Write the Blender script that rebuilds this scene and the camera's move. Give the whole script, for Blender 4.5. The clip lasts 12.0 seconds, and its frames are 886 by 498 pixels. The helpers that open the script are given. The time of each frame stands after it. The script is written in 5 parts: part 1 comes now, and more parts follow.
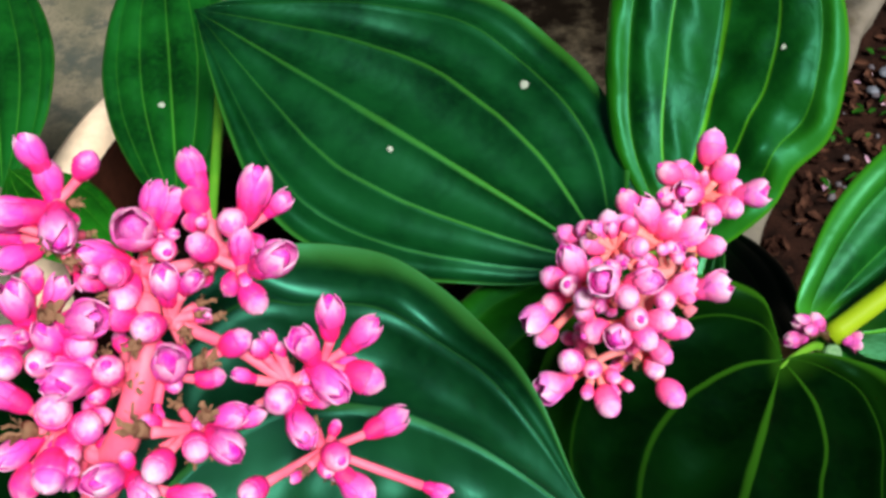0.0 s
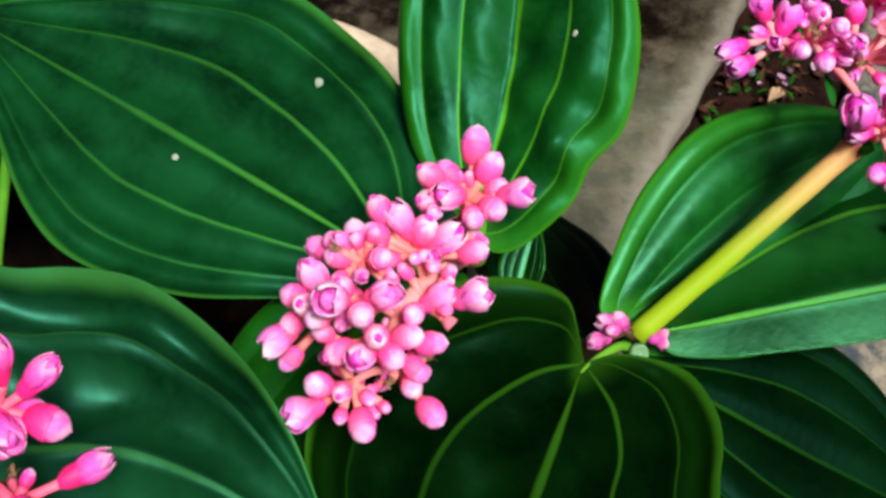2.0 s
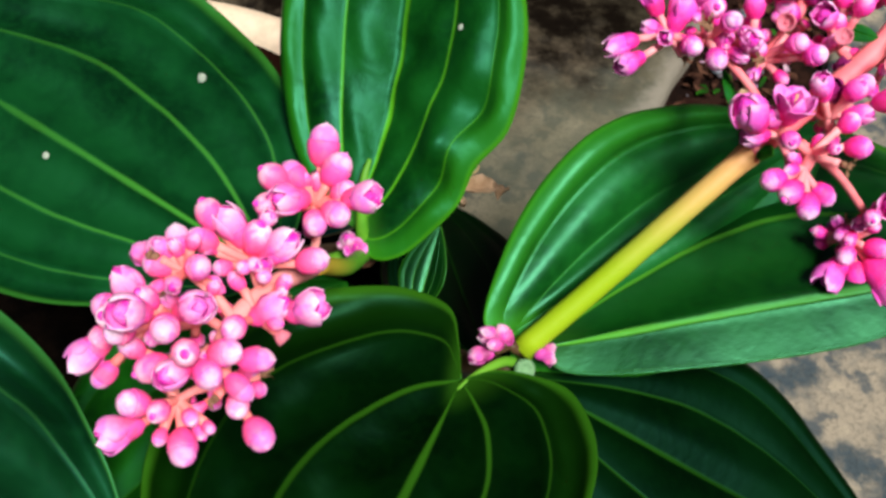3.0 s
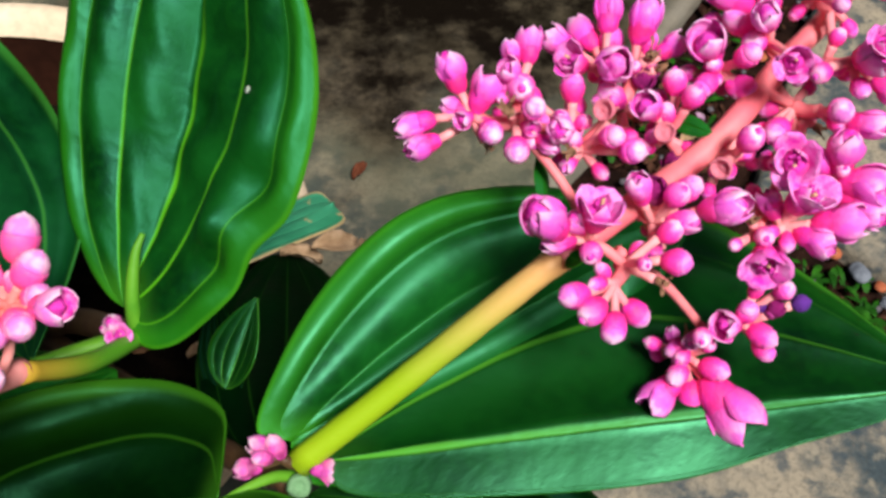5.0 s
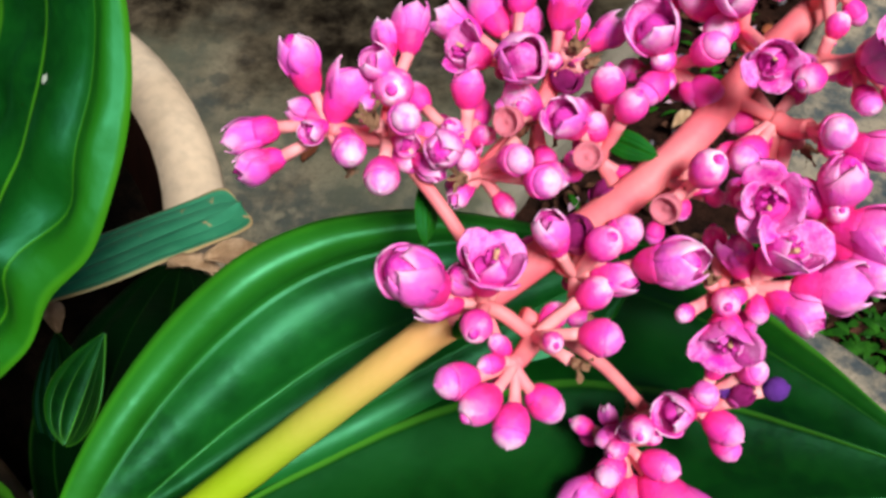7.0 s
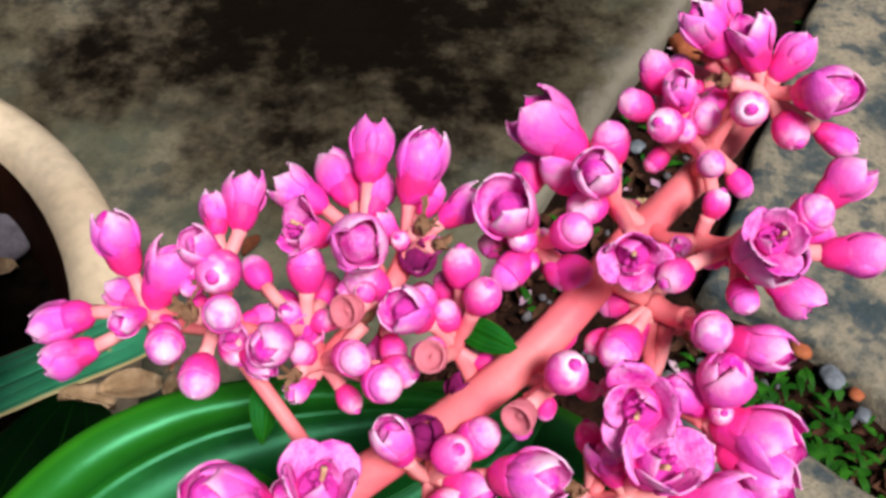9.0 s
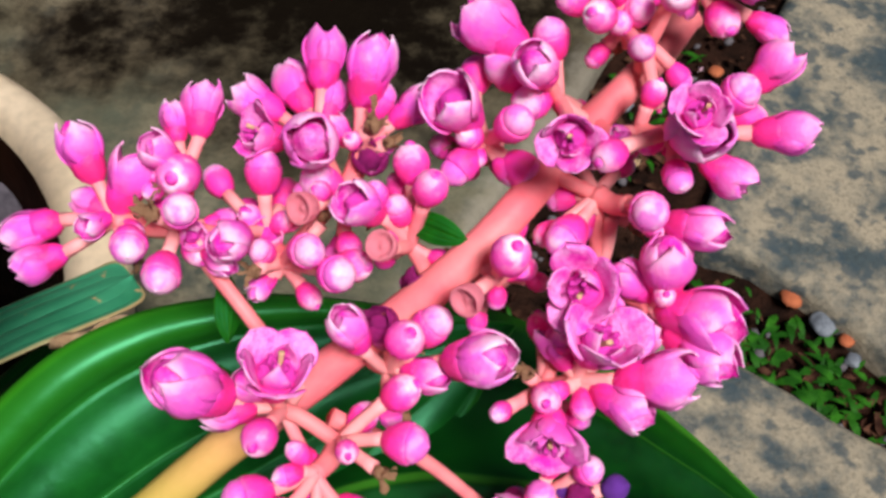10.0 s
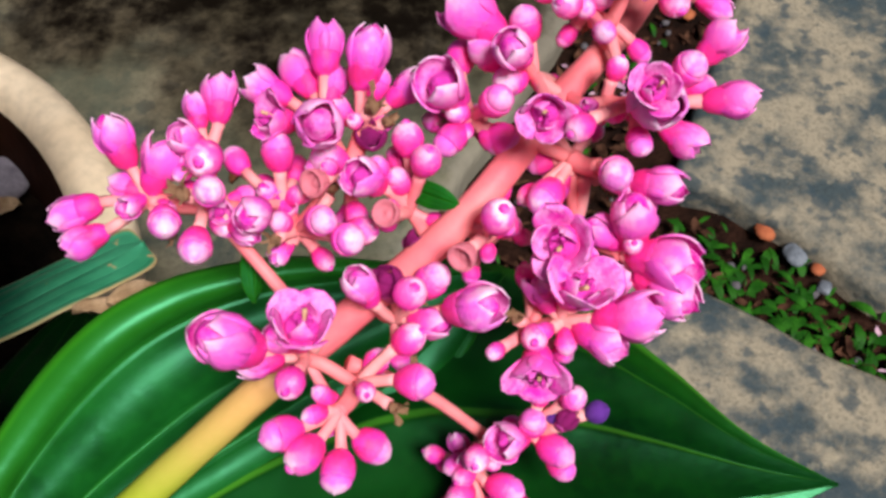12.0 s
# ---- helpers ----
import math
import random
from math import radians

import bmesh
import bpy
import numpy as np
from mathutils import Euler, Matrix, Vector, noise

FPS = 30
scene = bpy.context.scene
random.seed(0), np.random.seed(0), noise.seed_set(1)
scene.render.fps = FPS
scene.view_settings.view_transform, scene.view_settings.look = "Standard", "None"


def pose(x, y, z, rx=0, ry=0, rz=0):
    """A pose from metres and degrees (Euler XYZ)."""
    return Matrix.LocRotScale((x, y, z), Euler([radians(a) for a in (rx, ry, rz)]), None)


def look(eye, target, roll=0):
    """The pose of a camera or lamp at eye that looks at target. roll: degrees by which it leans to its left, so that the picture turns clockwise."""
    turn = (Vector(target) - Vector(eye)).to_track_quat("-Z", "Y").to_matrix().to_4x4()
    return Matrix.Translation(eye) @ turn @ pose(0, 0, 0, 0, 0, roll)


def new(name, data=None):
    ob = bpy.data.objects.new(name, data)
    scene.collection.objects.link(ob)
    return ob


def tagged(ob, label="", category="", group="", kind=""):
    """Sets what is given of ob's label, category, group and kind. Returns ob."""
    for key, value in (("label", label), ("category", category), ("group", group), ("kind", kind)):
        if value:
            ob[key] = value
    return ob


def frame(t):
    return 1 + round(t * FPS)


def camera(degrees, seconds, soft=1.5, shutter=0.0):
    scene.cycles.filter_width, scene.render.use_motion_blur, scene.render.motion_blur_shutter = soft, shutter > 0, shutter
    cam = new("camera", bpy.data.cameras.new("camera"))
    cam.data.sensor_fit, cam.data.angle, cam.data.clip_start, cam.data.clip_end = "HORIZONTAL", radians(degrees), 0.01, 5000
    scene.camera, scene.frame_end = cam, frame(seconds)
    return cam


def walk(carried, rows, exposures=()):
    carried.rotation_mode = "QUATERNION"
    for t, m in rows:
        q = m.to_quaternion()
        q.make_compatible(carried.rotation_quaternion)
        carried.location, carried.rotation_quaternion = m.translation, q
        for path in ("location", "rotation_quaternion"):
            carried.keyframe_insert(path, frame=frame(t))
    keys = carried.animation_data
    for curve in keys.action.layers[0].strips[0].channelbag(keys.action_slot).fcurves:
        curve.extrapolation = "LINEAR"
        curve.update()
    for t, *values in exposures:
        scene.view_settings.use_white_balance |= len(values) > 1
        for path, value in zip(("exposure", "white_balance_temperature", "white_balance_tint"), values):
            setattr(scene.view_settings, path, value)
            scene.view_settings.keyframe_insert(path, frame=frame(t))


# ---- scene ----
cam = camera(47.4, 12.0, soft=3.1)
PATH = [
    (0, (0.0068, 0.0102, 0.7412), (-0.0331, 1.0183, -0.6273), 2.3),
    (0.5, (0.0136, 0.0247, 0.7387), (-0.0093, 1.0319, -0.6316), 3.0),
    (1, (0.0272, 0.0306, 0.7327), (0.0365, 1.0472, -0.6299), 4.0),
    (1.5, (0.0501, 0.0357, 0.7268), (0.0782, 1.0481, -0.6384), 3.7),
    (2, (0.0816, 0.0374, 0.7250), (0.1258, 1.0345, -0.6511), 3.5),
    (2.5, (0.1114, 0.0433, 0.7123), (0.1581, 1.0243, -0.6758), 3.7),
    (3, (0.1428, 0.0570, 0.7055), (0.1590, 1.0557, -0.6707), 2.8),
    (3.2, (0.1538, 0.0638, 0.7029), (0.1683, 1.0693, -0.6673), 3.0),
    (4.8, (0.2287, 0.1173, 0.6893), (0.1955, 1.1092, -0.6911), 3.5),
    (5, (0.2295, 0.1266, 0.6876), (0.2244, 1.1118, -0.6979), 4.8),
    (5.5, (0.2414, 0.1505, 0.6757), (0.2397, 1.1501, -0.6996), 5.9),
    (6, (0.2516, 0.1742, 0.6655), (0.2567, 1.1696, -0.7123), 6.5),
    (6.5, (0.2610, 0.1878, 0.6443), (0.2584, 1.1280, -0.7718), 6.1),
    (8.3, (0.2884, 0.2466, 0.6122), (0.2320, 1.1699, -0.8141), 3.5),
    (8.5, (0.2916, 0.2482, 0.6154), (0.2805, 1.1960, -0.7956), 5.6),
    (9, (0.3000, 0.2507, 0.6230), (0.2813, 1.2554, -0.7480), 5.2),
    (9.5, (0.3060, 0.2431, 0.6213), (0.2558, 1.2410, -0.7540), 3.5),
    (10, (0.3145, 0.2303, 0.6188), (0.2848, 1.2164, -0.7659), 3.0),
    (10.5, (0.3111, 0.2261, 0.6273), (0.3094, 1.1866, -0.7761), 3.2),
    (11, (0.3128, 0.2253, 0.6324), (0.3026, 1.1704, -0.7803), 2.0),
    (11.5, (0.3136, 0.2227, 0.6409), (0.3077, 1.1534, -0.7820), 1.6),
    (12, (0.3120, 0.2150, 0.6485), (0.3111, 1.1245, -0.7871), 1.7),
]
walk(cam, [(t, look(eye, target, roll)) for t, eye, target, roll in PATH], exposures=((0, 0.27), (3.2, 0.28), (5, 0.22), (8.5, 0.10), (12, 0.12)))

# ---- light ----
world = bpy.data.worlds.new("sky")
scene.world = world
world.use_nodes = True
wn, wl = world.node_tree.nodes, world.node_tree.links
sky = wn.new("ShaderNodeTexSky")
sky.sky_type, sky.sun_disc = "NISHITA", False
sky.sun_elevation, sky.sun_rotation = radians(61), radians(150)
sky.air_density, sky.dust_density, sky.ozone_density = 1.0, 3.0, 1.0
wn["Background"].inputs["Strength"].default_value = 0.022
wl.new(sky.outputs["Color"], wn["Background"].inputs["Color"])

sun_data = bpy.data.lights.new("sun", "SUN")
sun_data.energy, sun_data.angle, sun_data.color = 5.2, radians(18), (1.0, 0.97, 0.94)
sun = new("sun", sun_data)
sun.matrix_world = look((1.0, -1.05, 3.3), (0.2, 0.35, 0.3))


# ---- materials ----
def shader(name, rough=0.5):
    m = bpy.data.materials.new(name)
    m.use_nodes = True
    b = m.node_tree.nodes["Principled BSDF"]
    b.inputs["Roughness"].default_value = rough
    return m, m.node_tree.nodes, m.node_tree.links, b


def node(nodes, links, kind, values=(), **settings):
    """A node with its inputs set by name: a socket is linked, anything else is a value."""
    n = nodes.new(kind)
    for key, value in settings.items():
        if key == "operation":
            n.operation = value
        elif key == "blend":
            n.data_type, n.blend_type = "RGBA", value
        elif key == "interpolation":
            n.interpolation_type = value
    for key, value in values:
        if isinstance(value, bpy.types.NodeSocket):
            links.new(value, n.inputs[key])
        else:
            n.inputs[key].default_value = value
    return n


def mix(nodes, links, factor, a, b, blend="MIX"):
    n = node(nodes, links, "ShaderNodeMix", [(0, factor), (6, a), (7, b)], blend=blend)
    return n.outputs[2]


def calc(nodes, links, operation, a, b=0.0):
    return node(nodes, links, "ShaderNodeMath", [(0, a), (1, b)], operation=operation).outputs[0]


def ramp(nodes, links, value, low, high, a=0.0, b=1.0):
    n = node(nodes, links, "ShaderNodeMapRange", [("Value", value), ("From Min", low), ("From Max", high), ("To Min", a), ("To Max", b)], interpolation="SMOOTHSTEP")
    return n.outputs["Result"]


def grain(nodes, links, vector, scale, detail=4.0, rough=0.55):
    return node(nodes, links, "ShaderNodeTexNoise", [("Vector", vector), ("Scale", scale), ("Detail", detail), ("Roughness", rough)]).outputs["Fac"]


def bump(nodes, links, bsdf, height, distance, strength=1.0):
    n = node(nodes, links, "ShaderNodeBump", [("Height", height), ("Distance", distance), ("Strength", strength)])
    links.new(n.outputs["Normal"], bsdf.inputs["Normal"])


def leaf_material(name, dark, light, vein, rough=0.36, pucker=0.2, gloss=0.3, strong=0.5, foot=0.12, scar=None, margin=0.0, thin=0.10, tint=(0.20, 1.0, 0.66), rungs=0.03):
    """Glossy leaf: veins run from base to tip at fixed shares of the half width, fine cross veins between them."""
    m, n, l, b = shader(name, rough)
    uv = n.new("ShaderNodeUVMap").outputs["UV"]
    pos = n.new("ShaderNodeTexCoord").outputs["Object"]
    xyz = node(n, l, "ShaderNodeSeparateXYZ", [(0, uv)])
    drift = calc(n, l, "MULTIPLY", calc(n, l, "SUBTRACT", grain(n, l, pos, 30.0, 2.0), 0.5), 0.03)
    u = calc(n, l, "ADD", calc(n, l, "ABSOLUTE", calc(n, l, "SUBTRACT", calc(n, l, "MULTIPLY", xyz.outputs["X"], 2.0), 1.0)), drift)
    v = xyz.outputs["Y"]
    swell = ramp(n, l, v, 0.0, 0.4, 1.7, 1.0)
    lines = None
    for place, half, share in ((0.0, 0.019, 1.0), (0.43, 0.012, 0.8), (0.78, 0.007, 0.5)):
        d = calc(n, l, "ABSOLUTE", calc(n, l, "SUBTRACT", u, place))
        line = calc(n, l, "MULTIPLY", ramp(n, l, calc(n, l, "DIVIDE", d, swell), half * 0.3, half * 1.6, 1.0, 0.0), share)
        lines = line if lines is None else calc(n, l, "MAXIMUM", lines, line)
    rim = ramp(n, l, u, 0.955, 0.99)
    blotch = grain(n, l, pos, 22.0, 3.0)
    fine = grain(n, l, pos, 260.0, 4.0)
    base = mix(n, l, ramp(n, l, blotch, 0.3, 0.72), (*dark, 1), (*light, 1))
    base = mix(n, l, ramp(n, l, fine, 0.35, 0.8, 0.0, 0.35), base, (light[0] * 1.5, light[1] * 1.25, light[2] * 1.2, 1))
    base = mix(n, l, calc(n, l, "MULTIPLY", lines, ramp(n, l, v, 0.05, 0.7, min(1.0, strong * 1.8), strong * 0.6)), base, (*vein, 1))
    # Yellow-green edge band paints in the light that the leaf edge catches.
    if margin:
        base = mix(n, l, ramp(n, l, u, 0.70, 0.93, 0.0, margin), base, (light[0] * 4.0, light[1] * 2.0, light[2] * 0.9, 1))
    base = mix(n, l, calc(n, l, "MULTIPLY", rim, 0.35), base, (*vein, 1))
    near = ramp(n, l, v, 0.02, 0.12, 1.0, 0.0)
    base = mix(n, l, calc(n, l, "MULTIPLY", near, foot), base, (*vein, 1))
    if scar:
        base = mix(n, l, ramp(n, l, grain(n, l, pos, 75.0, 3.0), 0.60, 0.65), base, (*scar, 1))
        base = mix(n, l, ramp(n, l, u, 0.88, 0.97), base, (*scar, 1))
    l.new(base, b.inputs["Base Color"])
    wave = node(n, l, "ShaderNodeTexWave", [("Vector", uv), ("Scale", 9.0), ("Distortion", 6.0), ("Detail", 3.0), ("Detail Scale", 2.0)])
    wave.bands_direction = "Y"
    relief = calc(n, l, "ADD", calc(n, l, "MULTIPLY", wave.outputs["Fac"], rungs), calc(n, l, "MULTIPLY", fine, 0.08))
    relief = calc(n, l, "ADD", relief, calc(n, l, "MULTIPLY", grain(n, l, pos, 45.0, 1.0), pucker))
    relief = calc(n, l, "SUBTRACT", relief, calc(n, l, "MULTIPLY", lines, 0.25))
    bump(n, l, b, relief, 0.0016, 0.6)
    l.new(ramp(n, l, blotch, 0.3, 0.7, rough * 0.9, rough * 1.2), b.inputs["Roughness"])
    b.inputs["Specular IOR Level"].default_value = gloss
    b.inputs["Specular Tint"].default_value = (*tint, 1)
    b.inputs["Subsurface Weight"].default_value = 0.0
    glow = node(n, l, "ShaderNodeBsdfTranslucent", [("Color", mix(n, l, 0.5, base, (0.10, 0.40, 0.01, 1)))])
    both = node(n, l, "ShaderNodeMixShader", [(0, thin), (1, b.outputs[0]), (2, glow.outputs[0])])
    l.new(both.outputs[0], n["Material Output"].inputs["Surface"])
    return m


def bud_material(name, low, middle, top, spread=0.30, thin=0.0):
    """Waxy petal tissue: colour runs from the foot of the bud to its tip, each bud a little redder or paler."""
    m, n, l, b = shader(name, 0.5)
    pos = n.new("ShaderNodeTexCoord").outputs["Object"]
    z = node(n, l, "ShaderNodeSeparateXYZ", [(0, pos)]).outputs["Z"]
    info = n.new("ShaderNodeObjectInfo").outputs["Random"]
    fine = grain(n, l, pos, 5.0, 3.0)
    zz = calc(n, l, "ADD", z, calc(n, l, "MULTIPLY", calc(n, l, "SUBTRACT", fine, 0.5), 0.5))
    c = mix(n, l, ramp(n, l, zz, -0.4, 0.1), (*low, 1), (*middle, 1))
    c = mix(n, l, ramp(n, l, zz, *((0.05, 0.70) if thin else (0.02, 0.62))), c, (*top, 1))
    if thin:
        c = mix(n, l, ramp(n, l, zz, 0.62, 0.86, 0.0, 0.6), c, (low[0], low[1] * 1.6, min(1.0, low[2] * 1.4), 1))
    patch = grain(n, l, node(n, l, "ShaderNodeVectorMath", [(0, pos), (1, node(n, l, "ShaderNodeCombineXYZ", [(0, calc(n, l, "MULTIPLY", info, 40.0))]).outputs[0])], operation="ADD").outputs[0], 1.6, 2.0)
    c = mix(n, l, ramp(n, l, patch, 0.46, 0.62, 0.0, 0.75), c, (middle[0] * 0.97, middle[1] * 0.55, min(1.0, middle[2] * 1.15), 1))
    c = mix(n, l, calc(n, l, "MULTIPLY", info, spread), c, (middle[0], middle[1] * 0.45, middle[2] * 0.85, 1))
    l.new(c, b.inputs["Base Color"])
    bump(n, l, b, grain(n, l, pos, 14.0, 3.0), 0.06, 0.15)
    b.inputs["Specular IOR Level"].default_value = 0.35
    if thin:
        glow = node(n, l, "ShaderNodeBsdfTranslucent", [("Color", c)])
        both = node(n, l, "ShaderNodeMixShader", [(0, thin), (1, b.outputs[0]), (2, glow.outputs[0])])
        l.new(both.outputs[0], n["Material Output"].inputs["Surface"])
        return m
    b.inputs["Subsurface Weight"].default_value = 0.25
    b.inputs["Subsurface Radius"].default_value = (0.004, 0.0015, 0.002)
    b.inputs["Subsurface Scale"].default_value = 0.5
    return m


def stalk_material(name, a, b_, scale=40.0):
    m, n, l, b = shader(name, 0.5)
    b.inputs["Specular IOR Level"].default_value = 0.25
    pos = n.new("ShaderNodeTexCoord").outputs["Object"]
    c = mix(n, l, ramp(n, l, grain(n, l, pos, scale), 0.3, 0.7), (*a, 1), (*b_, 1))
    l.new(c, b.inputs["Base Color"])
    bump(n, l, b, grain(n, l, pos, 500.0, 2.0), 0.0004, 0.4)
    return m


def peduncle_material(name, low, high):
    """A stalk that turns from one colour to the other with height."""
    m, n, l, b = shader(name, 0.5)
    b.inputs["Specular IOR Level"].default_value = 0.25
    pos = n.new("ShaderNodeTexCoord").outputs["Object"]
    z = node(n, l, "ShaderNodeSeparateXYZ", [(0, pos)]).outputs["Z"]
    z = calc(n, l, "ADD", z, calc(n, l, "MULTIPLY", calc(n, l, "SUBTRACT", grain(n, l, pos, 60.0), 0.5), 0.008))
    l.new(mix(n, l, ramp(n, l, z, 0.362, 0.412), (*low, 1), (*high, 1)), b.inputs["Base Color"])
    bump(n, l, b, grain(n, l, pos, 400.0, 2.0), 0.0004, 0.4)
    return m


def plain(name, a, b_, scale, rough=0.7, depth=0.001, vary=0.0):
    m, n, l, b = shader(name, rough)
    b.inputs["Specular IOR Level"].default_value = 0.05
    pos = n.new("ShaderNodeTexCoord").outputs["Object"]
    info = n.new("ShaderNodeObjectInfo").outputs["Random"]
    f = grain(n, l, pos, scale)
    f = calc(n, l, "ADD", f, calc(n, l, "MULTIPLY", calc(n, l, "SUBTRACT", info, 0.5), vary))
    c = mix(n, l, ramp(n, l, f, 0.32, 0.68), (*a, 1), (*b_, 1))
    c = mix(n, l, ramp(n, l, grain(n, l, pos, scale * 9), 0.35, 0.75, 0.0, 0.4), c, (a[0] * 0.6, a[1] * 0.6, a[2] * 0.6, 1))
    l.new(c, b.inputs["Base Color"])
    bump(n, l, b, grain(n, l, pos, scale * 6), depth, 0.6)
    return m


def stone_material(name, tan, grey, blotched=False):
    """Mottled paving stone; the blotched kind has a dark patch with a brown edge at its back."""
    m, n, l, b = shader(name, 0.75)
    pos = n.new("ShaderNodeTexCoord").outputs["Object"]
    big, mid, fine = grain(n, l, pos, 15.0, 5.0), grain(n, l, pos, 38.0, 5.0, 0.65), grain(n, l, pos, 240.0, 4.0, 0.7)
    f = calc(n, l, "ADD", calc(n, l, "MULTIPLY", big, 0.62), calc(n, l, "MULTIPLY", mid, 0.38))
    c = mix(n, l, ramp(n, l, f, 0.40, 0.57), (*grey, 1), (*tan, 1))
    c = mix(n, l, ramp(n, l, fine, 0.48, 0.62, 0.0, 0.35), c, (grey[0] * 0.45, grey[1] * 0.45, grey[2] * 0.45, 1))
    spot = grain(n, l, pos, 42.0, 4.0, 0.55)
    c = mix(n, l, ramp(n, l, spot, 0.52, 0.64, 0.0, 0.75), c, (grey[0] * 0.75, grey[1] * 0.85, grey[2] * 0.95, 1))
    c = mix(n, l, ramp(n, l, spot, 0.40, 0.30, 0.0, 0.45), c, (tan[0] * 1.35, tan[1] * 1.35, tan[2] * 1.3, 1))
    if blotched:
        moss = ramp(n, l, grain(n, l, pos, 6.0, 3.0), 0.36, 0.60, 0.25, 0.75)
        c = mix(n, l, moss, c, (0.085, 0.088, 0.056, 1))
        off = node(n, l, "ShaderNodeVectorMath", [(0, pos), (1, (-0.17, -0.95, 0.0))], operation="ADD").outputs[0]
        off = node(n, l, "ShaderNodeVectorMath", [(0, off), (1, (2.7, 4.4, 1.0))], operation="MULTIPLY").outputs[0]
        far = node(n, l, "ShaderNodeVectorMath", [(0, off)], operation="LENGTH").outputs["Value"]
        far = calc(n, l, "ADD", far, calc(n, l, "MULTIPLY", calc(n, l, "SUBTRACT", grain(n, l, pos, 10.0, 5.0), 0.5), 1.7))
        brown_fringe = ramp(n, l, far, 0.55, 1.35, 0.65, 0.0)
        c = mix(n, l, brown_fringe, c, (0.026, 0.012, 0.005, 1))
        far = calc(n, l, "ADD", far, calc(n, l, "MULTIPLY", calc(n, l, "SUBTRACT", mid, 0.5), 1.2))
        dark_core = ramp(n, l, far, 0.25, 0.95, 1.0, 0.0)
        c = mix(n, l, calc(n, l, "MULTIPLY", dark_core, 0.96), c, (0.0028, 0.0017, 0.0011, 1))
        # the rim beside the joint is worn pale
        side = node(n, l, "ShaderNodeVectorMath", [(0, pos), (1, (-0.892, 0.452, 0.0))], operation="DOT_PRODUCT").outputs["Value"]
        side = calc(n, l, "ADD", side, calc(n, l, "MULTIPLY", calc(n, l, "SUBTRACT", mid, 0.5), 0.06))
        c = mix(n, l, ramp(n, l, side, 0.022, 0.055, 0.6, 0.0), c, (0.28, 0.25, 0.20, 1))
    l.new(c, b.inputs["Base Color"])
    b.inputs["Specular IOR Level"].default_value = 0.01
    bump(n, l, b, calc(n, l, "ADD", calc(n, l, "MULTIPLY", fine, 0.5), mid), 0.004, 0.7)
    return m


LEAF = leaf_material("leaf_green", (0.0004, 0.010, 0.0016), (0.0022, 0.046, 0.0075), (0.05, 0.26, 0.02), 0.34, 0.2, 0.64, 0.44, 0.05, thin=0.02, tint=(0.20, 1.0, 0.58))
LEAF_BRIGHT = leaf_material("leaf_bright", (0.003, 0.04, 0.002), (0.010, 0.13, 0.005), (0.07, 0.28, 0.02), 0.45, 0.3, 0.15, 0.3, 0.0)
LEAF_GLOSS = leaf_material("leaf_gloss", (0.0005, 0.018, 0.0010), (0.0032, 0.066, 0.0035), (0.09, 0.40, 0.008), 0.45, 0.2, 0.42, 0.55, 0.25, margin=0.9, thin=0.08, tint=(0.20, 1.0, 0.64), rungs=0.07)
# Near-black green: the shade under the upper leaves is part of this colour.
LEAF_SHADED = leaf_material("leaf_shaded", (0.0002, 0.0040, 0.0006), (0.0006, 0.009, 0.0011), (0.02, 0.11, 0.006), 0.45, gloss=0.05, strong=0.28, thin=0.02)
LEAF_TEAL = leaf_material("leaf_teal", (0.0004, 0.012, 0.0016), (0.0022, 0.038, 0.007), (0.06, 0.30, 0.04), 0.44, 0.4, 0.95, 0.45, thin=0.03)
LEAF_SHEEN = leaf_material("leaf_sheen", (0.0003, 0.008, 0.0006), (0.0020, 0.042, 0.0018), (0.08, 0.33, 0.02), 0.36, 0.4, 0.64, 0.50, 0.1, margin=0.4, thin=0.04, tint=(0.24, 1.0, 0.5))
LEAF_FOLD = leaf_material("leaf_fold", (0.0012, 0.030, 0.0022), (0.0055, 0.095, 0.009), (0.06, 0.36, 0.01), 0.40, 0.2, 0.52, 0.14, 0.35, margin=0.6, thin=0.06, tint=(0.26, 1.0, 0.58))
# Green lowered to carry the shadow of the leaves and flowers above it.
LEAF_DIMMED = leaf_material("leaf_dimmed", (0.0002, 0.0032, 0.0004), (0.0007, 0.010, 0.0008), (0.05, 0.22, 0.010), 0.36, 0.3, 0.07, 0.24, 0.20, margin=0.6, thin=0.04, tint=(0.22, 1.0, 0.5))
LEAF_RIM = leaf_material("leaf_fresh", (0.0008, 0.020, 0.0016), (0.0040, 0.085, 0.0060), (0.05, 0.26, 0.02), 0.40, 0.3, 0.50, 0.40, 0.05, thin=0.05, tint=(0.20, 1.0, 0.5))
LEAF_TORN = leaf_material("leaf_torn", (0.014, 0.16, 0.07), (0.045, 0.27, 0.14), (0.10, 0.36, 0.14), 0.35, 0.3, 0.7, 0.06, scar=(0.50, 0.34, 0.16))
STEM_GREEN = stalk_material("green_stalk", (0.06, 0.24, 0.012), (0.12, 0.33, 0.02))
STEM_BROWN = stalk_material("woody_stem", (0.05, 0.022, 0.012), (0.09, 0.05, 0.02))
PEDUNCLE = peduncle_material("yellow_stalk", (0.28, 0.43, 0.008), (0.68, 0.33, 0.14))
PEDUNCLE_GREEN = peduncle_material("green_orange_stalk", (0.09, 0.31, 0.015), (0.50, 0.27, 0.03))
STEM_PINK = stalk_material("pink_stalk", (0.76, 0.14, 0.18), (0.83, 0.25, 0.26), 55.0)
